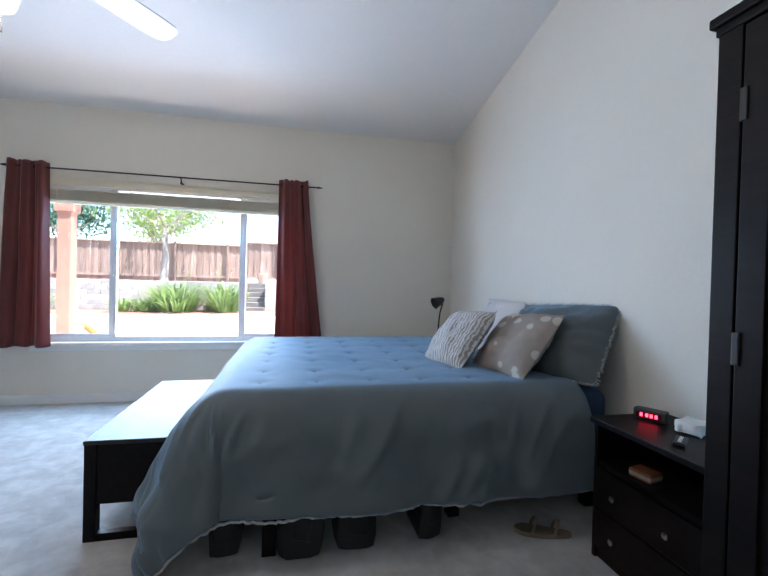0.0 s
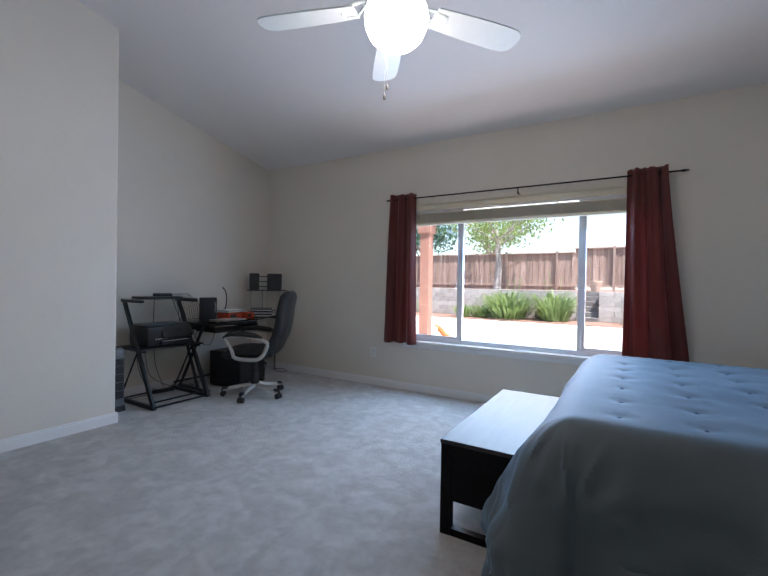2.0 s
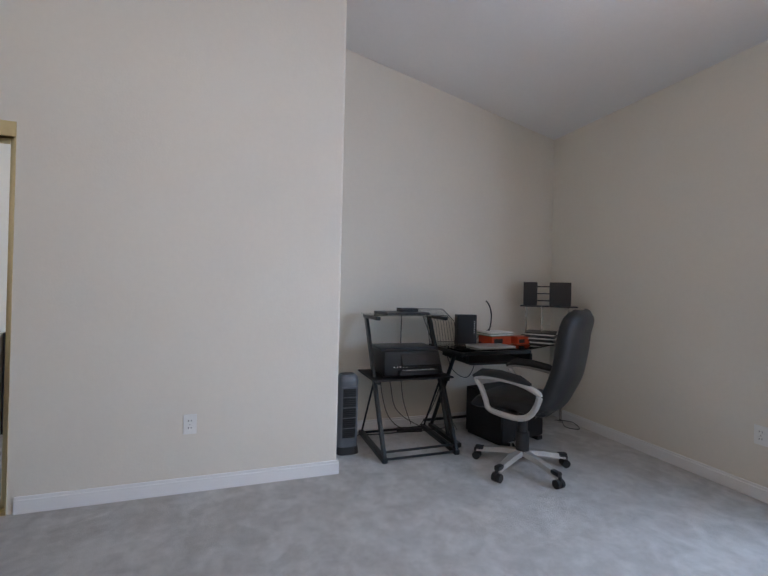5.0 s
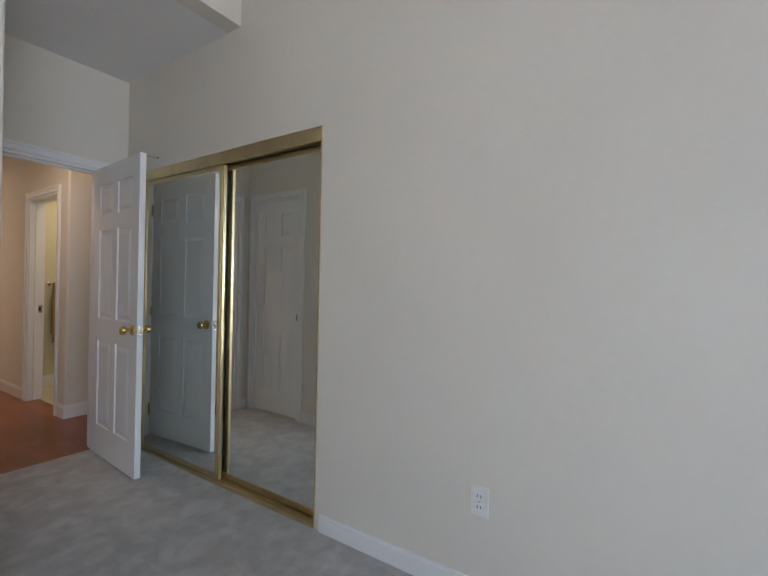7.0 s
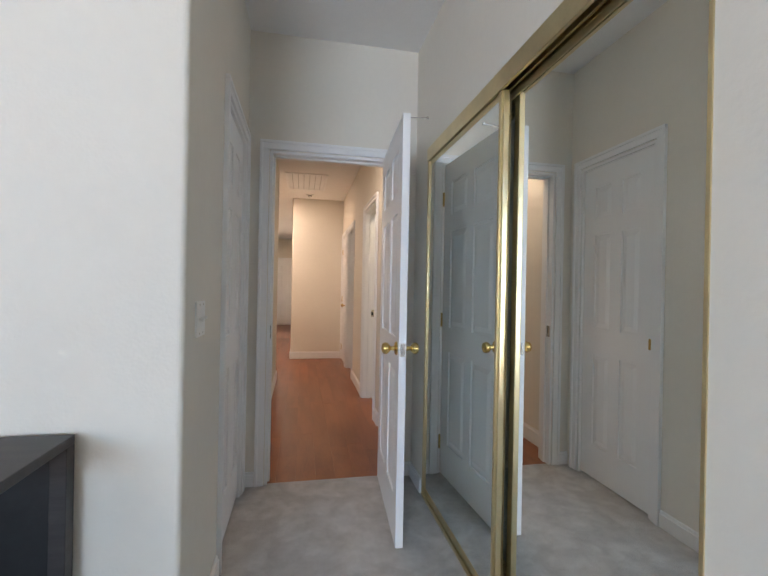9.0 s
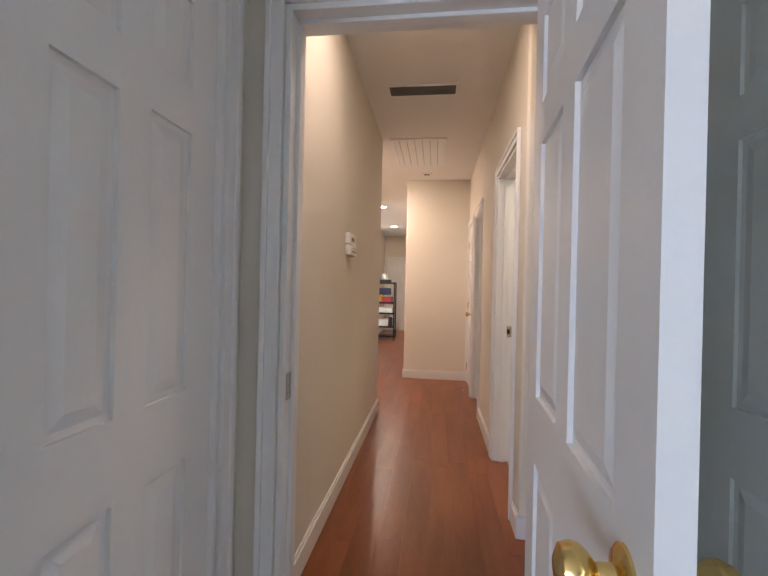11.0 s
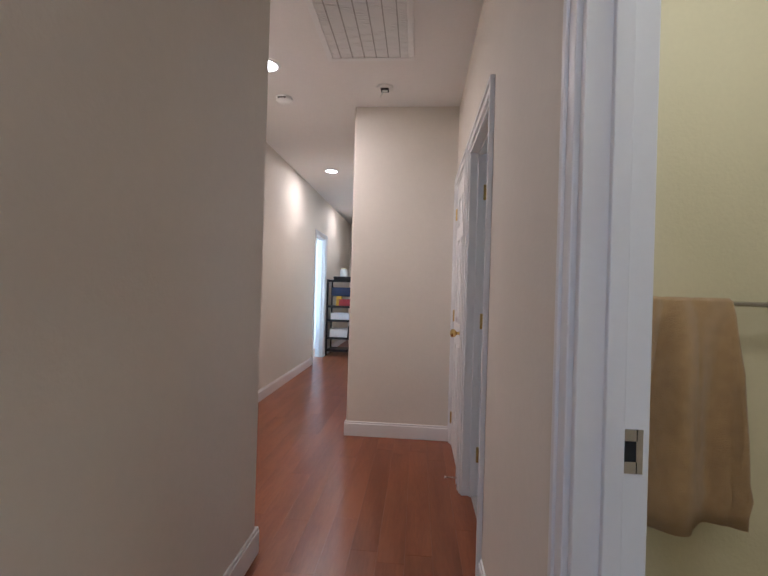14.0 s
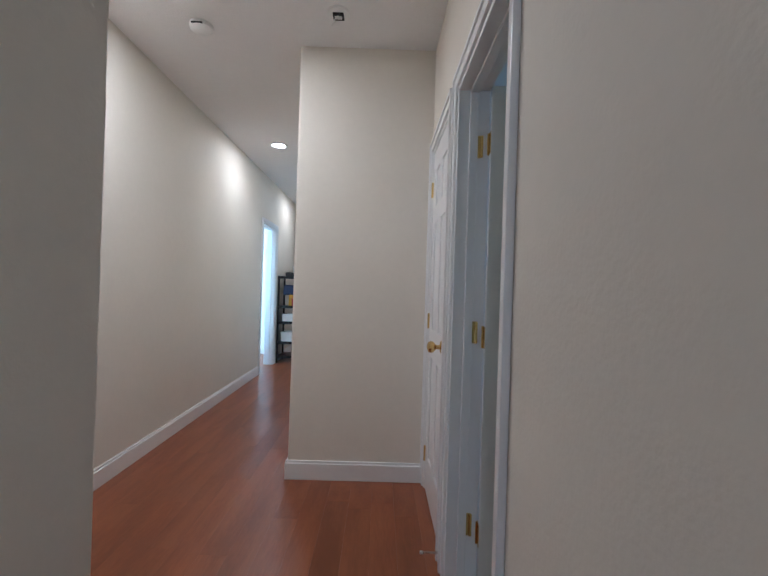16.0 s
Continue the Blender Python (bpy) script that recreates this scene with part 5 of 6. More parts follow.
def oval(bm, w, d, z0, z1, k0=1.0, k1=1.0, n=28):
    ra, rb = [], []
    for i in range(n):
        a = i * math.tau / n
        c, s = math.cos(a), math.sin(a)
        x, y = w * math.copysign(abs(c) ** 0.6, c), d * math.copysign(abs(s) ** 0.6, s)
        ra.append(bm.verts.new((x * k0, y * k0, z0)))
        rb.append(bm.verts.new((x * k1, y * k1, z1)))
    for i in range(n):
        bm.faces.new((ra[i], ra[(i + 1) % n], rb[(i + 1) % n], rb[i]))
    bm.faces.new(ra[::-1])
    bm.faces.new(rb)
    return bm


part("base", oval(bmesh.new(), 0.088, 0.088, 0.0, 0.05, 1.0, 0.9), BLACKP, ht, "", True)
part("body", oval(bmesh.new(), 0.078, 0.070, 0.05, 0.53, 1.0, 0.98), GREYP, ht, "", True)
part("head", oval(oval(bmesh.new(), 0.077, 0.069, 0.53, 0.556, 1.0, 0.93), 0.0716, 0.064, 0.556, 0.575, 1.0, 0.80), GREYP, ht, "", True)
part("control_panel", oval(bmesh.new(), 0.045, 0.035, 0.574, 0.579), BLACKP, ht, "glossy black control panel", True)
part("grille_surround", B(-0.058, -0.076, 0.108, 0.058, -0.060, 0.492, 0.008), GREYP, ht)
part("grille_frame", B(-0.050, -0.079, 0.12, 0.050, -0.064, 0.48, 0.006), BLACKM, ht)
for _i in range(24):
    part("grille_slat", B(-0.046, -0.082, 0.128 + 0.0145 * _i, 0.046, -0.076, 0.133 + 0.0145 * _i), BLACKP, ht)
for _i in range(4):
    part("grille_bar", B(-0.05, -0.085, 0.19 + 0.075 * _i, 0.05, -0.080, 0.194 + 0.075 * _i), GREYP, ht)

# office chair
oc = thing("office_chair", pose(-3.355, 3.79, 0, 0, 0, -58), "black leather office chair with silver arms and five-star base", "chair")
part("gas_column", lathe(bmesh.new(), [(0.0, 0.09), (0.045, 0.09), (0.045, 0.25), (0.034, 0.26), (0.034, 0.41), (0.0, 0.41)], 20), BLACKP, oc, "", True)
for k in range(5):
    a = radians(-8 + 72 * k)
    r = Matrix.Rotation(a, 4, "Z")
    bm = bmesh.new()
    pts = [(0.03, 0.115, 0.030), (0.14, 0.105, 0.026), (0.25, 0.085, 0.022), (0.315, 0.072, 0.018)]
    rings = []
    for x, z, w in pts:
        rings.append([bm.verts.new(r @ Vector((x, sy * w, z + sz * 0.015))) for sy, sz in ((-1, -1), (1, -1), (0.75, 1), (-0.75, 1))])
    for A, C in zip(rings, rings[1:]):
        for i in range(4):
            bm.faces.new((A[i], A[(i + 1) % 4], C[(i + 1) % 4], C[i]))
    bm.faces.new(rings[0][::-1])
    bm.faces.new(rings[-1])
    sp = part("spoke", bm, SILVER, oc, "silver base spoke")
    bm = B(0.262, -0.019, 0.072, 0.325, 0.019, 0.100, 0.008, r)
    part("spoke_cap", bm, BLACKP, sp, "black end cap", True)
    bm = bmesh.new()
    for s in (-0.017, 0.017):
        cyl(bm, r @ Vector((0.315, s - 0.011, 0.028)), r @ Vector((0.315, s + 0.011, 0.028)), 0.028, seg=16)
    box(bm, 0.295, -0.007, 0.025, 0.335, 0.007, 0.078, 0.003, r)
    part("caster", bm, BLACKP, sp, "black twin caster", True)


def padded(bm, fn, nu, nv):
    g = [[bm.verts.new(fn(i / nu, j / nv)) for j in range(nv + 1)] for i in range(nu + 1)]
    for i in range(nu):
        for j in range(nv):
            bm.faces.new((g[i][j], g[i + 1][j], g[i + 1][j + 1], g[i][j + 1]))
    return g


def shell(w, bend, t, ys, zs, name, label):
    """A padded slab along a curve of (y, z), bulging on both faces, closed all round."""
    bm = bmesh.new()
    n, m = len(ys) - 1, 14
    loops = []
    for i in range(n + 1):
        f = i / n
        j0, j1 = max(0, i - 1), min(n, i + 1)
        tan = Vector((0, ys[j1] - ys[j0], zs[j1] - zs[j0])).normalized()
        nor = Vector((0, -tan.z, tan.y))
        e = max(0.12, 1 - (2 * f - 1) ** 10) ** 0.5
        ww = w(f)
        ring = []
        for k in range(m * 2):
            a = k / (m * 2) * math.tau
            c, s = math.cos(a), math.sin(a)
            x = ww * math.copysign(abs(c) ** 0.55, c)
            d = t * e * math.copysign(abs(s) ** 0.7, s) * (1 + 0.03 * math.sin(f * 22)) + bend * (x / ww) ** 2
            p = Vector((x, ys[i], zs[i])) + nor * d
            ring.append(bm.verts.new(p))
        loops.append(ring)
    for A, C in zip(loops, loops[1:]):
        for k in range(m * 2):
            bm.faces.new((A[k], A[(k + 1) % (m * 2)], C[(k + 1) % (m * 2)], C[k]))
    bm.faces.new(loops[0][::-1])
    bm.faces.new(loops[-1])
    return part(name, bm, LEATHER, oc, label, True)


_f = [i / 24 for i in range(25)]
shell(lambda f: 0.245 - 0.015 * f, 0.0, 0.055, [-0.27 + 0.50 * f for f in _f], [0.465 - 0.05 * max(0, 0.2 - f) * 5 * 0.4 + 0.012 * math.sin(f * 3) for f in _f], "seat", "padded black leather seat")
shell(lambda f: (0.250 + 0.012 * math.sin(f * 3.1)) * (1 - 0.42 * max(0, (f - 0.82) / 0.18) ** 3), 0.030, 0.058, [0.21 + 0.195 * f + 0.02 * math.sin(f * 6.28 - 0.8) for f in _f], [0.45 + 0.65 * f for f in _f], "backrest", "tall padded black leather back")
for s in (-1, 1):
    x = s * 0.285
    loop = [(-0.215, 0.630), (-0.17, 0.655), (-0.05, 0.655), (0.08, 0.640), (0.19, 0.600), (0.20, 0.560), (0.16, 0.47), (0.09, 0.425), (-0.02, 0.425), (-0.12, 0.445), (-0.145, 0.50), (-0.18, 0.58)]
    bm = bmesh.new()
    P = [Vector((x, y, z)) for y, z in loop]
    out = []
    for i in range(len(P)):
        a, b, c, d = P[i - 1], P[i], P[(i + 1) % len(P)], P[(i + 2) % len(P)]
        for k in range(4):
            t = k / 4
            out.append(0.5 * ((2 * b) + (c - a) * t + (2 * a - 5 * b + 4 * c - d) * t * t + (3 * b - a - 3 * c + d) * t ** 3))
    tube(bm, out, 0.019, 8, True)
    arm = part("armrest", bm, SILVER, oc, "silver looped armrest", True)
    part("arm_pad", tube(bmesh.new(), [(x, -0.235, 0.640), (x, -0.17, 0.676), (x, -0.05, 0.680), (x, 0.08, 0.664), (x, 0.15, 0.64)], [0.014, 0.028, 0.030, 0.028, 0.012], 12), LEATHER, arm, "black padded arm top", True)
    part("arm_bracket", B(min(x, s * 0.20), -0.05, 0.415, max(x, s * 0.20), 0.05, 0.435, 0.004), BLACKM, arm)
part("tilt_mechanism", B(-0.11, -0.13, 0.385, 0.11, 0.12, 0.425, 0.008), BLACKP, oc)

# ---- vestibule and hall ----
_t = thing("door_hook", pose(-3.385, -0.475, 2.022), "thin steel over-door hook on the open door", "hook")
part("rod", tube(bmesh.new(), [(0.02, 0, 0.004), (-0.03, 0, 0.004), (-0.10, 0, 0.010)], 0.0025, 8), CHROME, _t)
part("tip", lathe(bmesh.new(), [(0, 0), (0.007, 0.002), (0.007, 0.010), (0, 0.012)], 10, pose(-0.10, 0, 0.010, 0, -85, 0)), CHROME, _t, "", True)

th = thing("thermostat", pose(XL, -2.575, 1.490, 0, 0, 90), "white wall thermostat with a small grey display", "thermostat")
part("case", box(B(-0.095, -0.001, -0.002, 0.095, 0.030, 0.068, 0.006), -0.095, -0.001, -0.068, 0.095, 0.034, -0.006, 0.008), WHITEP, th, "", True)
part("display", B(-0.025, 0.029, 0.018, 0.050, 0.0312, 0.044, 0.001), mat("grey_lcd", (0.20, 0.20, 0.17), 0.2), th)
part("display_window", B(0.015, 0.0305, 0.021, 0.045, 0.0318, 0.041), mat("dark_lcd", (0.06, 0.06, 0.055), 0.2), th)
part("vent_slot", B(-0.06, 0.0335, -0.050, 0.045, 0.0352, -0.042), mat("slot_brown", (0.10, 0.09, 0.07), 0.6), th)
for _x in (-0.065, -0.045, 0.0, 0.02):
    part("button", B(_x, 0.0335, -0.030, _x + 0.012, 0.0362, -0.020, 0.001), mat("beige_button", (0.45, 0.42, 0.36), 0.5), th)

# dark bars and grey backing paint in the shade between the grille's strips
VSHADE = mat("vent_line_shade", (0.48, 0.47, 0.46), 0.8)
rv = thing("return_air_grille", pose(-2.955, -4.48, HC), "white slatted return air grille in the hall ceiling", "ceiling vent")
VW, VL = 0.278, 0.44
for _a in ((-VW, -VL, VW, -VL + 0.035), (-VW, VL - 0.035, VW, VL), (-VW, -VL + 0.035, -VW + 0.035, VL - 0.035), (VW - 0.035, -VL + 0.035, VW, VL - 0.035)):
    part("frame", B(_a[0], _a[1], -0.014, _a[2], _a[3], 0.0, 0.003), TRIM, rv)
part("backing", B(-VW + 0.03, -VL + 0.03, -0.003, VW - 0.03, VL - 0.03, -0.001), mat("vent_shade", (0.30, 0.29, 0.28), 0.8), rv)
for _i in range(48):
    _y = -VL + 0.04 + _i * (2 * VL - 0.08) / 48
    part("slat", B(-VW + 0.034, _y, -0.011, VW - 0.034, _y + 0.0135, -0.004), TRIM, rv)
for _x in (-0.19, -0.114, -0.038, 0.038, 0.114, 0.19):
    part("bar", B(_x - 0.004, -VL + 0.035, -0.0135, _x + 0.003, VL - 0.035, -0.006), VSHADE, rv)
sv = thing("supply_vent", pose(-3.03, -3.06, HC), "small slatted supply vent in the hall ceiling", "ceiling vent")
for _a in ((-0.26, -0.09, 0.26, -0.07), (-0.26, 0.07, 0.26, 0.09), (-0.26, -0.07, -0.24, 0.07), (0.24, -0.07, 0.26, 0.07)):
    part("frame", B(_a[0], _a[1], -0.012, _a[2], _a[3], 0.0, 0.002), TRIM, sv)
# black backing and darkened slats put the vent's shade into the colour
part("backing", B(-0.24, -0.07, -0.004, 0.24, 0.07, -0.001), BLACKM, sv)
for _i in range(8):
    part("slat", B(-0.24, -0.066 + 0.0175 * _i, -0.011, 0.24, -0.060 + 0.0175 * _i, -0.003), mat("shaded_vent_slat", (0.16, 0.155, 0.15), 0.5) if _i == 0 else bpy.data.materials["shaded_vent_slat"], sv)
_t = thing("detector_base", pose(-3.015, -5.295, HC), "bare smoke detector mount with a dangling wire", "smoke detector")
part("mount", lathe(bmesh.new(), [(0.0, 0), (0.062, 0), (0.060, -0.014), (0.045, -0.018), (0.0, -0.018)], 28), WHITEP, _t, "", True)
part("socket", B(-0.03, -0.03, -0.026, 0.03, 0.03, -0.017, 0.004), BLACKM, _t)
part("clip", B(-0.02, -0.008, -0.034, 0.02, 0.012, -0.025, 0.003), WHITEP, _t)
part("wire", tube(bmesh.new(), [(0.0, 0.02, -0.03), (0.015, 0.03, -0.055), (0.02, 0.03, -0.075), (0.035, 0.025, -0.09)], 0.003, 6), WHITEP, _t)
_t = thing("smoke_detector", pose(-2.205, -5.45, HC), "round white smoke detector on the ceiling", "smoke detector")
part("housing", lathe(bmesh.new(), [(0.0, 0), (0.065, 0), (0.064, -0.022), (0.050, -0.034), (0.0, -0.036)], 28), WHITEP, _t, "", True)
part("vent_slot", B(-0.03, 0.055, -0.024, 0.03, 0.067, -0.018), BLACKM, _t)
CAN = glow("lit_lens", (1.0, 0.93, 0.82), 6.0)
# no fitting is known at the first place; it is added with its lamp
for _x, _y in ((-3.05, -1.73), (-2.24, -4.97), (-2.16, -7.45), (-2.13, -9.85)):
    _t = thing("downlight", pose(_x, _y, HC), "lit round recessed ceiling downlight, the first of four added", "downlight", "hall downlights")
    part("ring", lathe(bmesh.new(), [(0.070, -0.001), (0.094, -0.001), (0.092, -0.006), (0.072, -0.009), (0.070, -0.001)], 32, None, False), TRIM, _t, "", True)
    part("lens", lathe(bmesh.new(), [(0.0, -0.003), (0.070, -0.003), (0.070, -0.001), (0.0, -0.001)], 32), CAN, _t, "glowing lens")
_t = thing("door_stop", pose(XR + 0.014, -4.85, 0.055, 0, 0, 0), "springy steel door stop on the baseboard", "door stop")
part("spring", tube(bmesh.new(), [(0.004 + 0.0006 * i, 0.005 * math.cos(i * 0.9), 0.005 * math.sin(i * 0.9)) for i in range(110)], 0.0012, 5), CHROME, _t)
part("rubber_tip", cyl(bmesh.new(), (0.068, 0, 0), (0.080, 0, 0), 0.007, seg=12), WHITEP, _t)

# bathroom towel
TOWEL = mat("tan_terry", (0.50, 0.33, 0.16), 0.95, vary=0.09, scale=30, fine=260, bump=0.9, bump_scale=330, spec=0.1, sheen=0.4)
tb = thing("towel_bar", pose(-4.19, -3.68, 1.19), "chrome towel bar on the bathroom wall", "towel bar")
part("bar", cyl(bmesh.new(), (-0.235, 0.065, 0), (0.235, 0.065, 0), 0.008, seg=14), CHROME, tb, "", True)
for _x in (-0.235, 0.235):
    part("post", lathe(bmesh.new(), [(0.0, 0), (0.024, 0), (0.024, 0.006), (0.011, 0.014), (0.010, 0.055), (0.014, 0.065), (0.011, 0.077), (0, 0.079)], 18, pose(_x, 0, 0, -90, 0, 0)), CHROME, tb, "", True)
tw = thing("towel", pose(-4.112, -3.615, 1.19), "tan terry bath towel folded over the bar", "towel")
bm = bmesh.new()
path = [(-0.022, -0.60), (-0.024, -0.3), (-0.020, -0.04), (-0.012, 0.004), (0.0, 0.012), (0.014, 0.004), (0.024, -0.04), (0.028, -0.3), (0.034, -0.665)]
fine = []
for (a, b), (c, d) in zip(path, path[1:]):
    for k in range(8):
        fine.append((a + (c - a) * k / 8, b + (d - b) * k / 8))
fine.append(path[-1])
g = []
for q, (y, z) in enumerate(fine):
    row = []
    for i in range(41):
        u = i / 40 * 2 - 1
        w = 0.132 + 0.012 * min(1, -min(0, z) / 0.6)
        f = max(0, y) > 0
        d = (0.034 * math.sin(u * 5 + 1.2 + z) + 0.020 * abs(math.sin(u * 4.2 + z + 0.8)) ** 0.5 + 0.014 * (-0.58 < z < -0.53)) * min(1, abs(min(0, z)) / 0.2) + 0.012 * noise.noise(Vector((u * 3, z * 6, y * 9)))
        row.append(bm.verts.new((u * w + 0.006 * noise.noise(Vector((z * 5, 3, 1))), y + d * (1 if y > 0 else 0.4), z - (0.03 * u if q > 60 else 0) * min(1, -min(0, z)))))
    g.append(row)
for A, C in zip(g, g[1:]):
    for i in range(40):
        bm.faces.new((A[i], A[i + 1], C[i + 1], C[i]))
_c = part("cloth", bm, TOWEL, tw, "", True)
_m = _c.modifiers.new("pile", "SOLIDIFY")
_m.thickness, _m.offset = 0.010, 0

# storage rack at the passage's end
rk = thing("storage_rack", pose(-1.97, -9.62, 0), "dark metal four-tier storage rack on casters", "rack")
for _x in (-0.25, 0.25):
    for _y in (-0.19, 0.19):
        part("post", B(_x - 0.014, _y - 0.014, 0.05, _x + 0.014, _y + 0.014, 1.345, 0.002), BLACKM, rk)
        part("caster", cyl(bmesh.new(), (_x - 0.010, _y, 0.025), (_x + 0.010, _y, 0.025), 0.025, seg=14), BLACKP, rk)
for _z in (0.095, 0.312, 0.622, 0.867, 1.322):
    part("shelf", box(B(-0.25, -0.19, _z, 0.25, 0.19, _z + 0.012), -0.25, 0.18, _z - 0.02, 0.25, 0.192, _z + 0.02, 0.002), BLACKM, rk)


def crate(name, m, w, d, h, material, label):
    t = thing(name, m, label, "basket")
    bm = bmesh.new()
    box(bm, -w, -d, 0, w, d, 0.012, 0.004)
    for a in ((-w, -d, -w + 0.012, d), (w - 0.012, -d, w, d), (-w, -d, w, -d + 0.012), (-w, d - 0.012, w, d)):
        box(bm, a[0], a[1], 0.0, a[2], a[3], h, 0.004)
    part("tub", bm, material, t)
    part("rim", box(box(B(-w - 0.01, d - 0.008, h - 0.014, w + 0.01, d + 0.01, h, 0.004), -w - 0.01, -d - 0.01, h - 0.014, w + 0.01, -d + 0.008, h, 0.004), -w - 0.01, -d, h - 0.014, -w + 0.008, d, h, 0.003), material, t)
    return t


crate("basket", pose(-1.97, -9.59, 0.324), 0.20, 0.14, 0.15, WHITEP, "white plastic basket on the rack")
crate("basket", pose(-1.98, -9.59, 0.634), 0.20, 0.14, 0.12, WHITEP, "low white plastic basket on the rack")
crate("basket", pose(-2.04, -9.59, 0.879), 0.12, 0.14, 0.12, mat("red_plastic", (0.35, 0.03, 0.04), 0.5), "red plastic basket on the rack")
for _n, _p, _s, _c, _l in (("folded_cloth", (-1.95, -9.57, 1.05), (0.18, 0.10, 0.16), (0.02, 0.035, 0.09), "dark blue bag hanging in the rack"), ("toy_bag", (-1.91, -9.54, 0.881), (0.05, 0.06, 0.22), (0.60, 0.36, 0.03), "yellow bag standing in the rack"), ("black_bin", (-2.13, -9.54, 0.326), (0.05, 0.10, 0.20), (0.012, 0.012, 0.012), "black bin on the rack"), ("tool_case", (-1.96, -9.60, 1.334), (0.16, 0.12, 0.07), (0.02, 0.018, 0.018), "flat black case on top of the rack")):
    _t = thing(_n, pose(*_p, 0, 0, 8), _l, _n.replace("_", " "))
    bm = B(-_s[0], -_s[1], 0, _s[0], _s[1], _s[2], min(_s) * 0.3)
    for v in bm.verts:
        v.co += Vector((1, 1, 0)) * 0.015 * noise.noise(v.co * 12)
    part("body", bm, mat(_n + "_stuff", _c, 0.55, vary=0.2), _t, "", True)
_t = thing("white_jar", pose(-1.97, -9.58, 1.404), "white plastic jar on top of the rack", "jar")
part("body", lathe(bmesh.new(), [(0, 0), (0.065, 0), (0.068, 0.02), (0.068, 0.11), (0.045, 0.13), (0, 0.13)], 24), WHITEP, _t, "", True)
part("lid", lathe(bmesh.new(), [(0, 0.13), (0.05, 0.13), (0.05, 0.155), (0, 0.157)], 24), mat("cream_lid", (0.7, 0.62, 0.40), 0.4), _t, "", True)

# bright side room: a chair-height stand with a blue cloth by the window
_t = thing("blue_bin", pose(-1.12, -8.85, 0), "blue plastic bin in the bright side room", "bin")
part("body", oval(bmesh.new(), 0.20, 0.22, 0.0, 0.62, 0.85, 1.0), mat("blue_plastic", (0.03, 0.20, 0.55), 0.45), _t, "", True)
part("lid", oval(bmesh.new(), 0.21, 0.23, 0.62, 0.66, 1.0, 0.95), mat("dark_bin_lid", (0.05, 0.06, 0.08), 0.5), _t, "", True)

# ---- garden ----
CONC = mat("pale_concrete", (0.70, 0.68, 0.64), 0.85, vary=0.08, scale=1.5, fine=60, bump=0.2, bump_scale=80)
SOIL = mat("red_bark_mulch", (0.27, 0.155, 0.12), 0.95, vary=0.35, scale=9, fine=80, bump=0.8, bump_scale=60)
STONE = mat("grey_block", (0.31, 0.285, 0.28), 0.9, vary=0.15, scale=5, fine=60, bump=0.5, bump_scale=50, per=0.18)
FENCE = wood("weathered_fence", (0.23, 0.16, 0.14), (0.36, 0.27, 0.235), 0.85, "Z", 10, 1.5, per=0.22, bump=0.3, spec=0.2)
LEAF = mat("strap_leaf", (0.15, 0.23, 0.085), 0.4, vary=0.5, scale=6, per=0.1)
LEAF2 = mat("tree_leaf", (0.16, 0.24, 0.07), 0.5, vary=0.4, scale=3)
for _m in (LEAF, LEAF2):
    translucent(_m, 0.35, (0.36, 0.46, 0.16))
BARK = mat("grey_bark", (0.36, 0.33, 0.31), 0.9, vary=0.2, scale=8, bump=0.7, bump_scale=30)
# pink stucco, darkened so that the patio cover's shade sits in its colour
STUCCO_SHADED = mat("shaded_pink_stucco", (0.33, 0.165, 0.125), 0.85, vary=0.08, scale=4, bump=0.3, bump_scale=70)
GY = 15.6
solid("ground", B(-400, YW + 0.17, -0.30, 400, 800, -0.10), mat("dry_ground", (0.30, 0.26, 0.18), 0.95, vary=0.2, scale=0.5), "dry open ground reaching to the horizon", "ground", "structure")
solid("patio", B(-14, YW + 0.165, -0.11, 9, GY - 0.5, -0.005), CONC, "pale sunlit concrete patio", "pavement", "structure")
solid("planting_bed", B(-14, GY - 0.5, -0.11, 9, 16.6, 0.03), SOIL, "planting bed covered in red bark mulch", "ground", "structure")
solid("terrace", box(B(-14, 16.9, -0.1, -1.62, 40, 1.06), -0.86, 16.9, -0.1, 9, 40, 1.06), SOIL, "raised garden terrace covered in bark mulch", "ground", "structure")
solid("terrace_behind_steps", B(-1.62, 18.4, -0.1, -0.86, 40, 1.06), SOIL, "raised garden terrace behind the steps", "ground", "structure")

STEP = mat("dark_step_stone", (0.15, 0.14, 0.14), 0.9, vary=0.25, scale=4, fine=50, bump=0.5, bump_scale=40)
for _i in range(6):
    _z = _i * 0.177
    solid("garden_step", B(-1.60, 16.55 + 0.30 * _i, max(-0.1, _z - 0.15), -0.88, 18.5, _z + 0.165, 0.02), STEP, "rough grey stone garden step", "step", group="garden steps")
rw = tagged(new("retaining_wall"), "grey stacked block retaining wall", "retaining wall", "", "structure")
_bm = box(bmesh.new(), -0.195, -0.14, 0.0, 0.195, 0.14, 0.172, 0.012)
_me = bpy.data.meshes.new("block")
_bm.to_mesh(_me)
_bm.free()
_me.materials.append(STONE)
for _r in range(6):
    for _i in range(46):
        _x = -12.8 + 0.40 * _i + (0.2 if _r % 2 else 0)
        if -1.85 < _x < -0.63 or _x > 5:
            continue
        o = new("block", _me)
        o.parent = rw
        o.location = (_x, 16.76 + 0.02 * _r + random.uniform(-0.01, 0.01), 0.03 + 0.175 * _r)

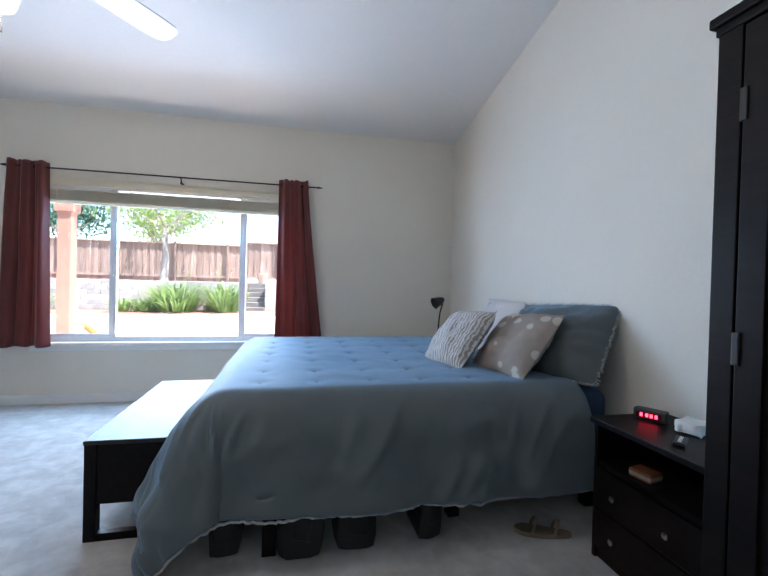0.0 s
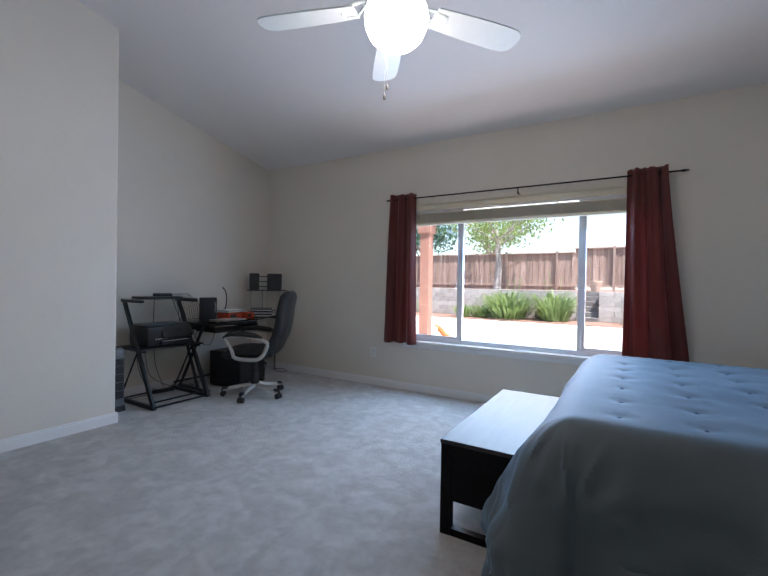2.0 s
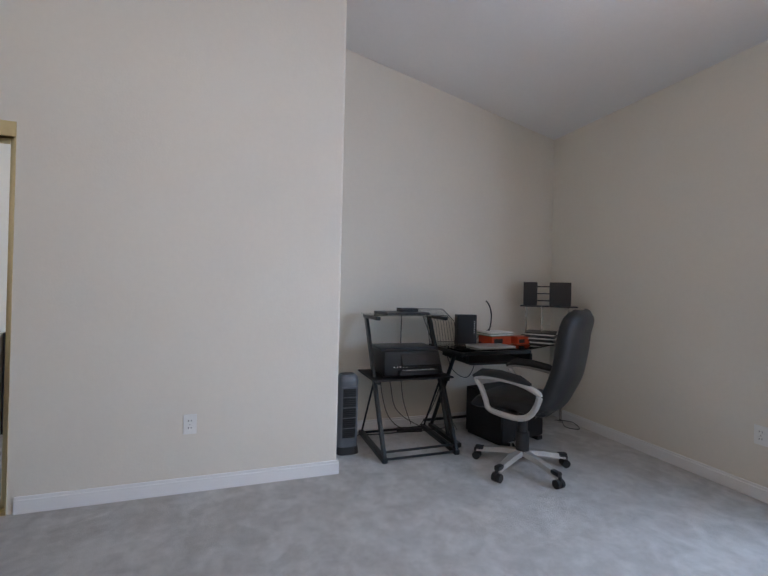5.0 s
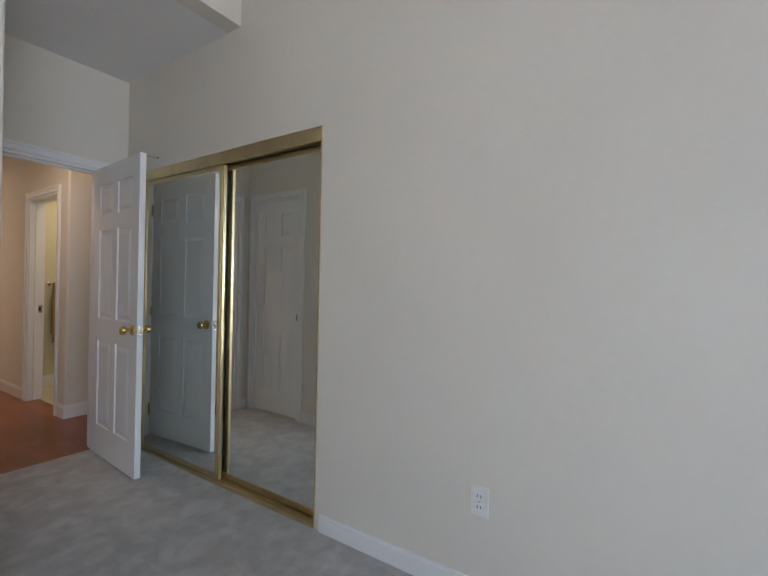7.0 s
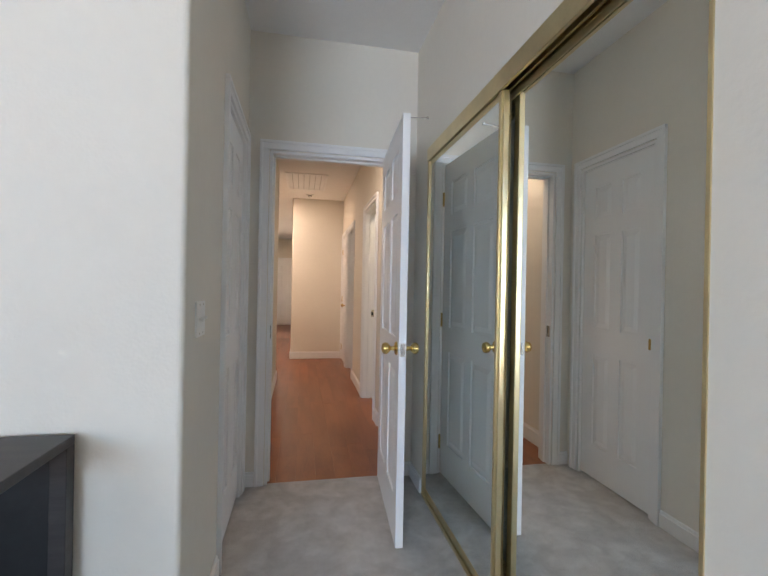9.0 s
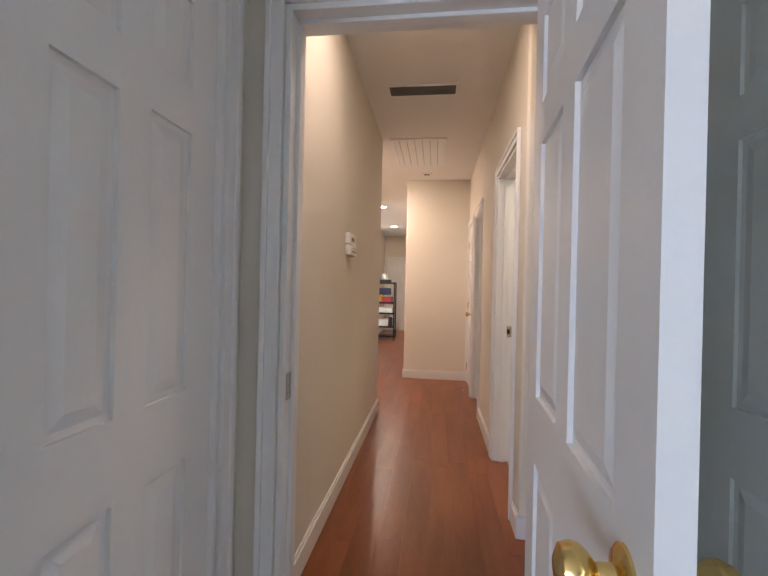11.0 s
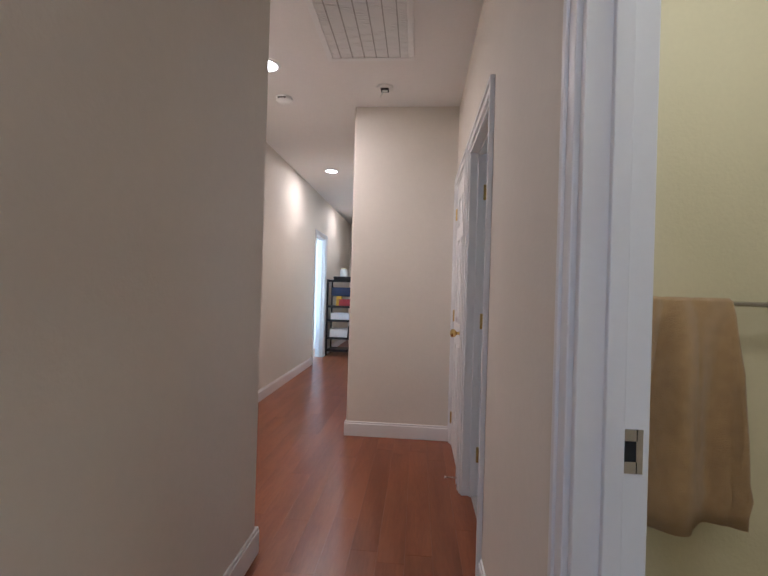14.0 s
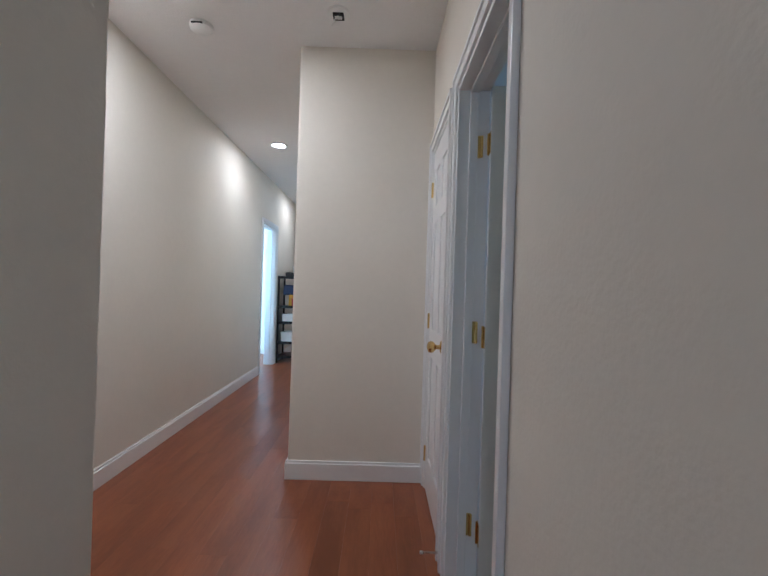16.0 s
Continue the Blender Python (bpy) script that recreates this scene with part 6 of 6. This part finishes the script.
for _r in range(6):
    for _x in (-1.80, -0.68):
        o = new("block", _me)
        o.parent = rw
        o.location = (_x, 16.75 + 0.02 * _r, 0.033 + 0.175 * _r)
fc = thing("fence", pose(0, 0, 0), "weathered brown vertical board garden fence", "fence")
_bm = box(bmesh.new(), -0.080, -0.009, 0, 0.080, 0.009, 1.78, 0.003)
_me = bpy.data.meshes.new("board")
_bm.to_mesh(_me)
_bm.free()
_me.materials.append(FENCE)
for _i in range(170):
    o = new("board", _me)
    o.parent = fc
    _x = -15 + 0.148 * _i
    o.location = (_x, 22 + (0.022 if _i % 2 else 0), 1.06 + random.uniform(-0.02, 0.02) + (0.18 if _x > -2.2 else 0))
    o.rotation_euler = (0, random.uniform(-0.006, 0.006), 0)
for _i in range(11):
    part("post", B(-15 + 2.4 * _i - 0.05, 21.88, 1.0, -15 + 2.4 * _i + 0.05, 21.985, 2.95 + (0.18 if -15 + 2.4 * _i > -2.2 else 0)), FENCE, fc)
part("rail", B(-15, 21.94, 1.25, 10, 21.985, 1.34), FENCE, fc)
part("cap_rail", B(-15, 21.90, 2.82, -2.25, 22.05, 2.87), FENCE, fc)
part("cap_rail", B(-2.25, 21.90, 3.00, 10, 22.05, 3.05), FENCE, fc)


def strap_plant(x, y, r, h, n, seed, flowers=0):
    """A clump of arching strap leaves."""
    rng = random.Random(seed)
    p = thing("strap_leaf_plant", pose(x, y, 0.03), "clump of arching green strap leaves in the bed", "plant", "strap-leaf plants")
    bm = bmesh.new()
    for _ in range(n):
        a, q = rng.uniform(0, math.tau), rng.random() ** 0.6
        bx, by = 0.55 * r * q * math.cos(a), 0.55 * r * q * math.sin(a)
        a += rng.uniform(-0.5, 0.5)
        reach, top, w = r * rng.uniform(0.25, 0.75), 1.2 * h * rng.uniform(0.35, 1.0) * (1 - 0.25 * q), rng.uniform(0.018, 0.032)
        prev = None
        for k in range(7):
            t = k / 6
            d, z = reach * t, top * (1.9 * t - 1.15 * t * t)
            c = Vector((bx + d * math.cos(a), by + d * math.sin(a), max(0.02, z)))
            s = Vector((-math.sin(a), math.cos(a), 0.25)) * w * (1 - t ** 3) + Vector((0, 0, 0.0005))
            cur = (bm.verts.new(c - s), bm.verts.new(c + s))
            if prev:
                bm.faces.new((prev[0], prev[1], cur[1], cur[0]))
            prev = cur
    part("leaves", bm, LEAF, p)
    if flowers:
        bm = bmesh.new()
        for _ in range(flowers):
            a = rng.uniform(0, math.tau)
            e = (r * 0.4 * math.cos(a), r * 0.4 * math.sin(a), h * rng.uniform(1.1, 1.45))
            tube(bm, [(e[0] * 0.4, e[1] * 0.4, 0.1), (e[0] * 0.8, e[1] * 0.8, e[2] * 0.7), e], 0.008, 5)
            bmesh.ops.create_icosphere(bm, subdivisions=1, radius=0.03, matrix=Matrix.Translation(e))
        part("flower_stalks", bm, LEAF, p)


strap_plant(-3.75, 15.9, 1.05, 1.18, 420, 1, 4)
strap_plant(-4.75, 15.8, 0.5, 0.6, 110, 7)
strap_plant(-2.2, 16.0, 0.85, 1.2, 360, 2, 3)
strap_plant(-5.35, 15.7, 0.5, 0.55, 120, 3)
strap_plant(0.75, 15.9, 0.85, 0.9, 360, 4, 3)
strap_plant(-8.2, 15.9, 0.8, 0.8, 200, 5)
strap_plant(3.0, 15.9, 0.8, 0.8, 200, 6)


def tree(x, y, z, h, crown_z, crown_r, seed, leaf, label, dens=1400):
    rng = random.Random(seed)
    t = thing("tree", pose(x, y, z), label, "tree")
    bm = bmesh.new()
    tips = []
    fork = h * 0.45
    tube(bm, [(0, 0, -0.05), (0.05, 0, fork * 0.4), (0.0, 0.05, fork * 0.8), (0.06, 0, fork)], [0.19, 0.15, 0.13, 0.12], 12)
    for k in range(9):
        a, el = k * 2.4 + rng.uniform(-0.3, 0.3), rng.uniform(0.35, 1.2)
        L = crown_r * rng.uniform(0.7, 1.1)
        p0 = Vector((0.04, 0, fork * rng.uniform(0.85, 1.0)))
        d = Vector((math.cos(a) * math.cos(el), math.sin(a) * math.cos(el), math.sin(el)))
        p1 = p0 + d * L * 0.5 + Vector((0, 0, 0.1))
        p2 = p0 + d * L + Vector((rng.uniform(-0.2, 0.2), rng.uniform(-0.2, 0.2), 0.15))
        tube(bm, [p0, p1, p2], [0.07, 0.045, 0.015], 8)
        tips += [p1, p2, (p1 + p2) / 2, p2 + d * 0.3]
    part("trunk", bm, BARK, t, "", True)
    bm = bmesh.new()
    for _ in range(dens):
        c = rng.choice(tips) + Vector([rng.gauss(0, crown_r * 0.17) for _ in range(3)])
        s = rng.uniform(0.05, 0.10) * crown_r / 2.2
        e = Euler([rng.uniform(0, 6.3) for _ in range(3)]).to_matrix()
        vs = [bm.verts.new(c + e @ Vector(q)) for q in ((-s, 0, 0), (0, -s * 0.5, 0.01), (s, 0, 0), (0, s * 0.5, 0.01))]
        bm.faces.new(vs)
    part("crown", bm, leaf, t)


tree(-5.15, 19.4, 1.06, 5.0, 3.6, 2.3, 4, LEAF2, "young garden tree with a pale trunk and airy crown", 2600)
tree(-12.6, 27, 1.06, 6.0, 4, 3.0, 9, mat("blue_green_leaf", (0.02, 0.09, 0.05), 0.5, vary=0.3), "dense dark green tree behind the fence", 4200)
tree(-8.3, 29, 1.06, 5.4, 4, 2.6, 12, LEAF2, "leafy green tree behind the fence", 3000)
tree(6.0, 30, 1.06, 5.6, 4, 2.8, 15, LEAF2, "leafy tree beyond the garden fence", 3000)

pp = thing("patio_post", pose(-3.54, 8.4, -0.005), "square pink patio cover post, the cover's shade in its colour", "post")
part("shaft", B(-0.10, -0.10, 0, 0.10, 0.10, 2.45, 0.01), STUCCO_SHADED, pp)
part("cap", B(-0.14, -0.14, 2.25, 0.14, 0.14, 2.45, 0.01), STUCCO_SHADED, pp)
part("beam", B(-3.0, -0.09, 2.45, 0.75, 0.09, 2.75, 0.01), STUCCO_SHADED, pp, "pink beam, shade put into its colour")
_t = thing("flower_pot", pose(-1.10, 18.35, 1.05), "large pale clay flower pot beside the garden steps", "pot")
part("pot", lathe(bmesh.new(), [(0, 0), (0.13, 0), (0.17, 0.12), (0.22, 0.32), (0.24, 0.36), (0.24, 0.42), (0.20, 0.42), (0.18, 0.36), (0, 0.34)], 28), mat("pale_clay", (0.55, 0.40, 0.32), 0.8, vary=0.1), _t, "", True)
_t = thing("garden_toy", pose(-3.55, 9.3, -0.005, 0, 0, 20) @ Matrix.Scale(0.72, 4), "small orange and white plastic garden toy", "toy")
part("slide", tube(bmesh.new(), [(-0.22, 0, 0.42), (-0.05, 0, 0.30), (0.10, 0, 0.12), (0.28, 0, 0.05)], [0.07, 0.085, 0.085, 0.06], 14), mat("orange_plastic", (0.70, 0.13, 0.03), 0.4), _t, "", True)
part("foot", B(-0.24, -0.09, 0.0, -0.14, 0.09, 0.38, 0.02), WHITEP, _t)
hs = thing("neighbour_house", pose(2.0, 46, -0.1), "pale neighbouring house with a low roof behind the fence", "house")
part("wall", B(-9, 0, 0, 9, 8, 4.1), mat("pale_house_wall", (0.62, 0.58, 0.52), 0.8), hs)
bm = bmesh.new()
_r = [bm.verts.new(p) for p in ((-9.6, -0.6, 4.0), (9.6, -0.6, 4.0), (9.6, 8.6, 4.0), (-9.6, 8.6, 4.0), (-6, 4, 5.7), (6, 4, 5.7))]
for f in ((0, 1, 5, 4), (1, 2, 5), (2, 3, 4, 5), (3, 0, 4), (3, 2, 1, 0)):
    bm.faces.new([_r[i] for i in f])
part("roof", bm, mat("grey_shingle", (0.28, 0.25, 0.23), 0.9, vary=0.2, scale=4), hs)
for _x in (-6, -2, 3, 6.5):
    w = part("window", B(_x - 0.7, -0.05, 2.2, _x + 0.7, 0.02, 3.5, 0.02), TRIM, hs)
    part("pane", B(_x - 0.6, -0.06, 2.3, _x + 0.6, -0.045, 3.4), mat("far_glass", (0.05, 0.07, 0.09), 0.1), w)

# ---- laminate planks ----
_pm = bpy.data.meshes.new("plank")
_b = box(bmesh.new(), -0.0623, -0.5995, -0.013, 0.0623, 0.5995, 0.0)
_b.to_mesh(_pm)
_b.free()
_pm.materials.append(LAMINATE)
floor_hall = tagged(new("floor_hall"), "glossy reddish cherry laminate plank floor", "floor", "", "structure")


def lay(x0, x1, y0, y1):
    i = 0
    x = x0
    while x < x1 - 0.01:
        y = y1 - random.uniform(0.02, 1.18) + 0.6
        while y + 0.6 > y0:
            o = new("plank", _pm)
            o.parent = floor_hall
            hi, lo = min(y1, y + 0.6), max(y0, y - 0.6)
            o.location = (x + 0.0625, (hi + lo) / 2, 0.0)
            o.scale = (1, max(0.002, hi - lo) / 1.2, 1)
            y -= 1.2
        x += 0.125
        i += 1


lay(-4.65, -3.775, -2.2, YV - 0.02)
lay(-3.775, -2.775, -5.75, YV - 0.02)
lay(-2.775, -2.525, -11.78, YV - 0.02)
lay(-2.525, -1.525, -11.78, -4.03)
lay(-1.525, -0.775, -10.18, -7.58)
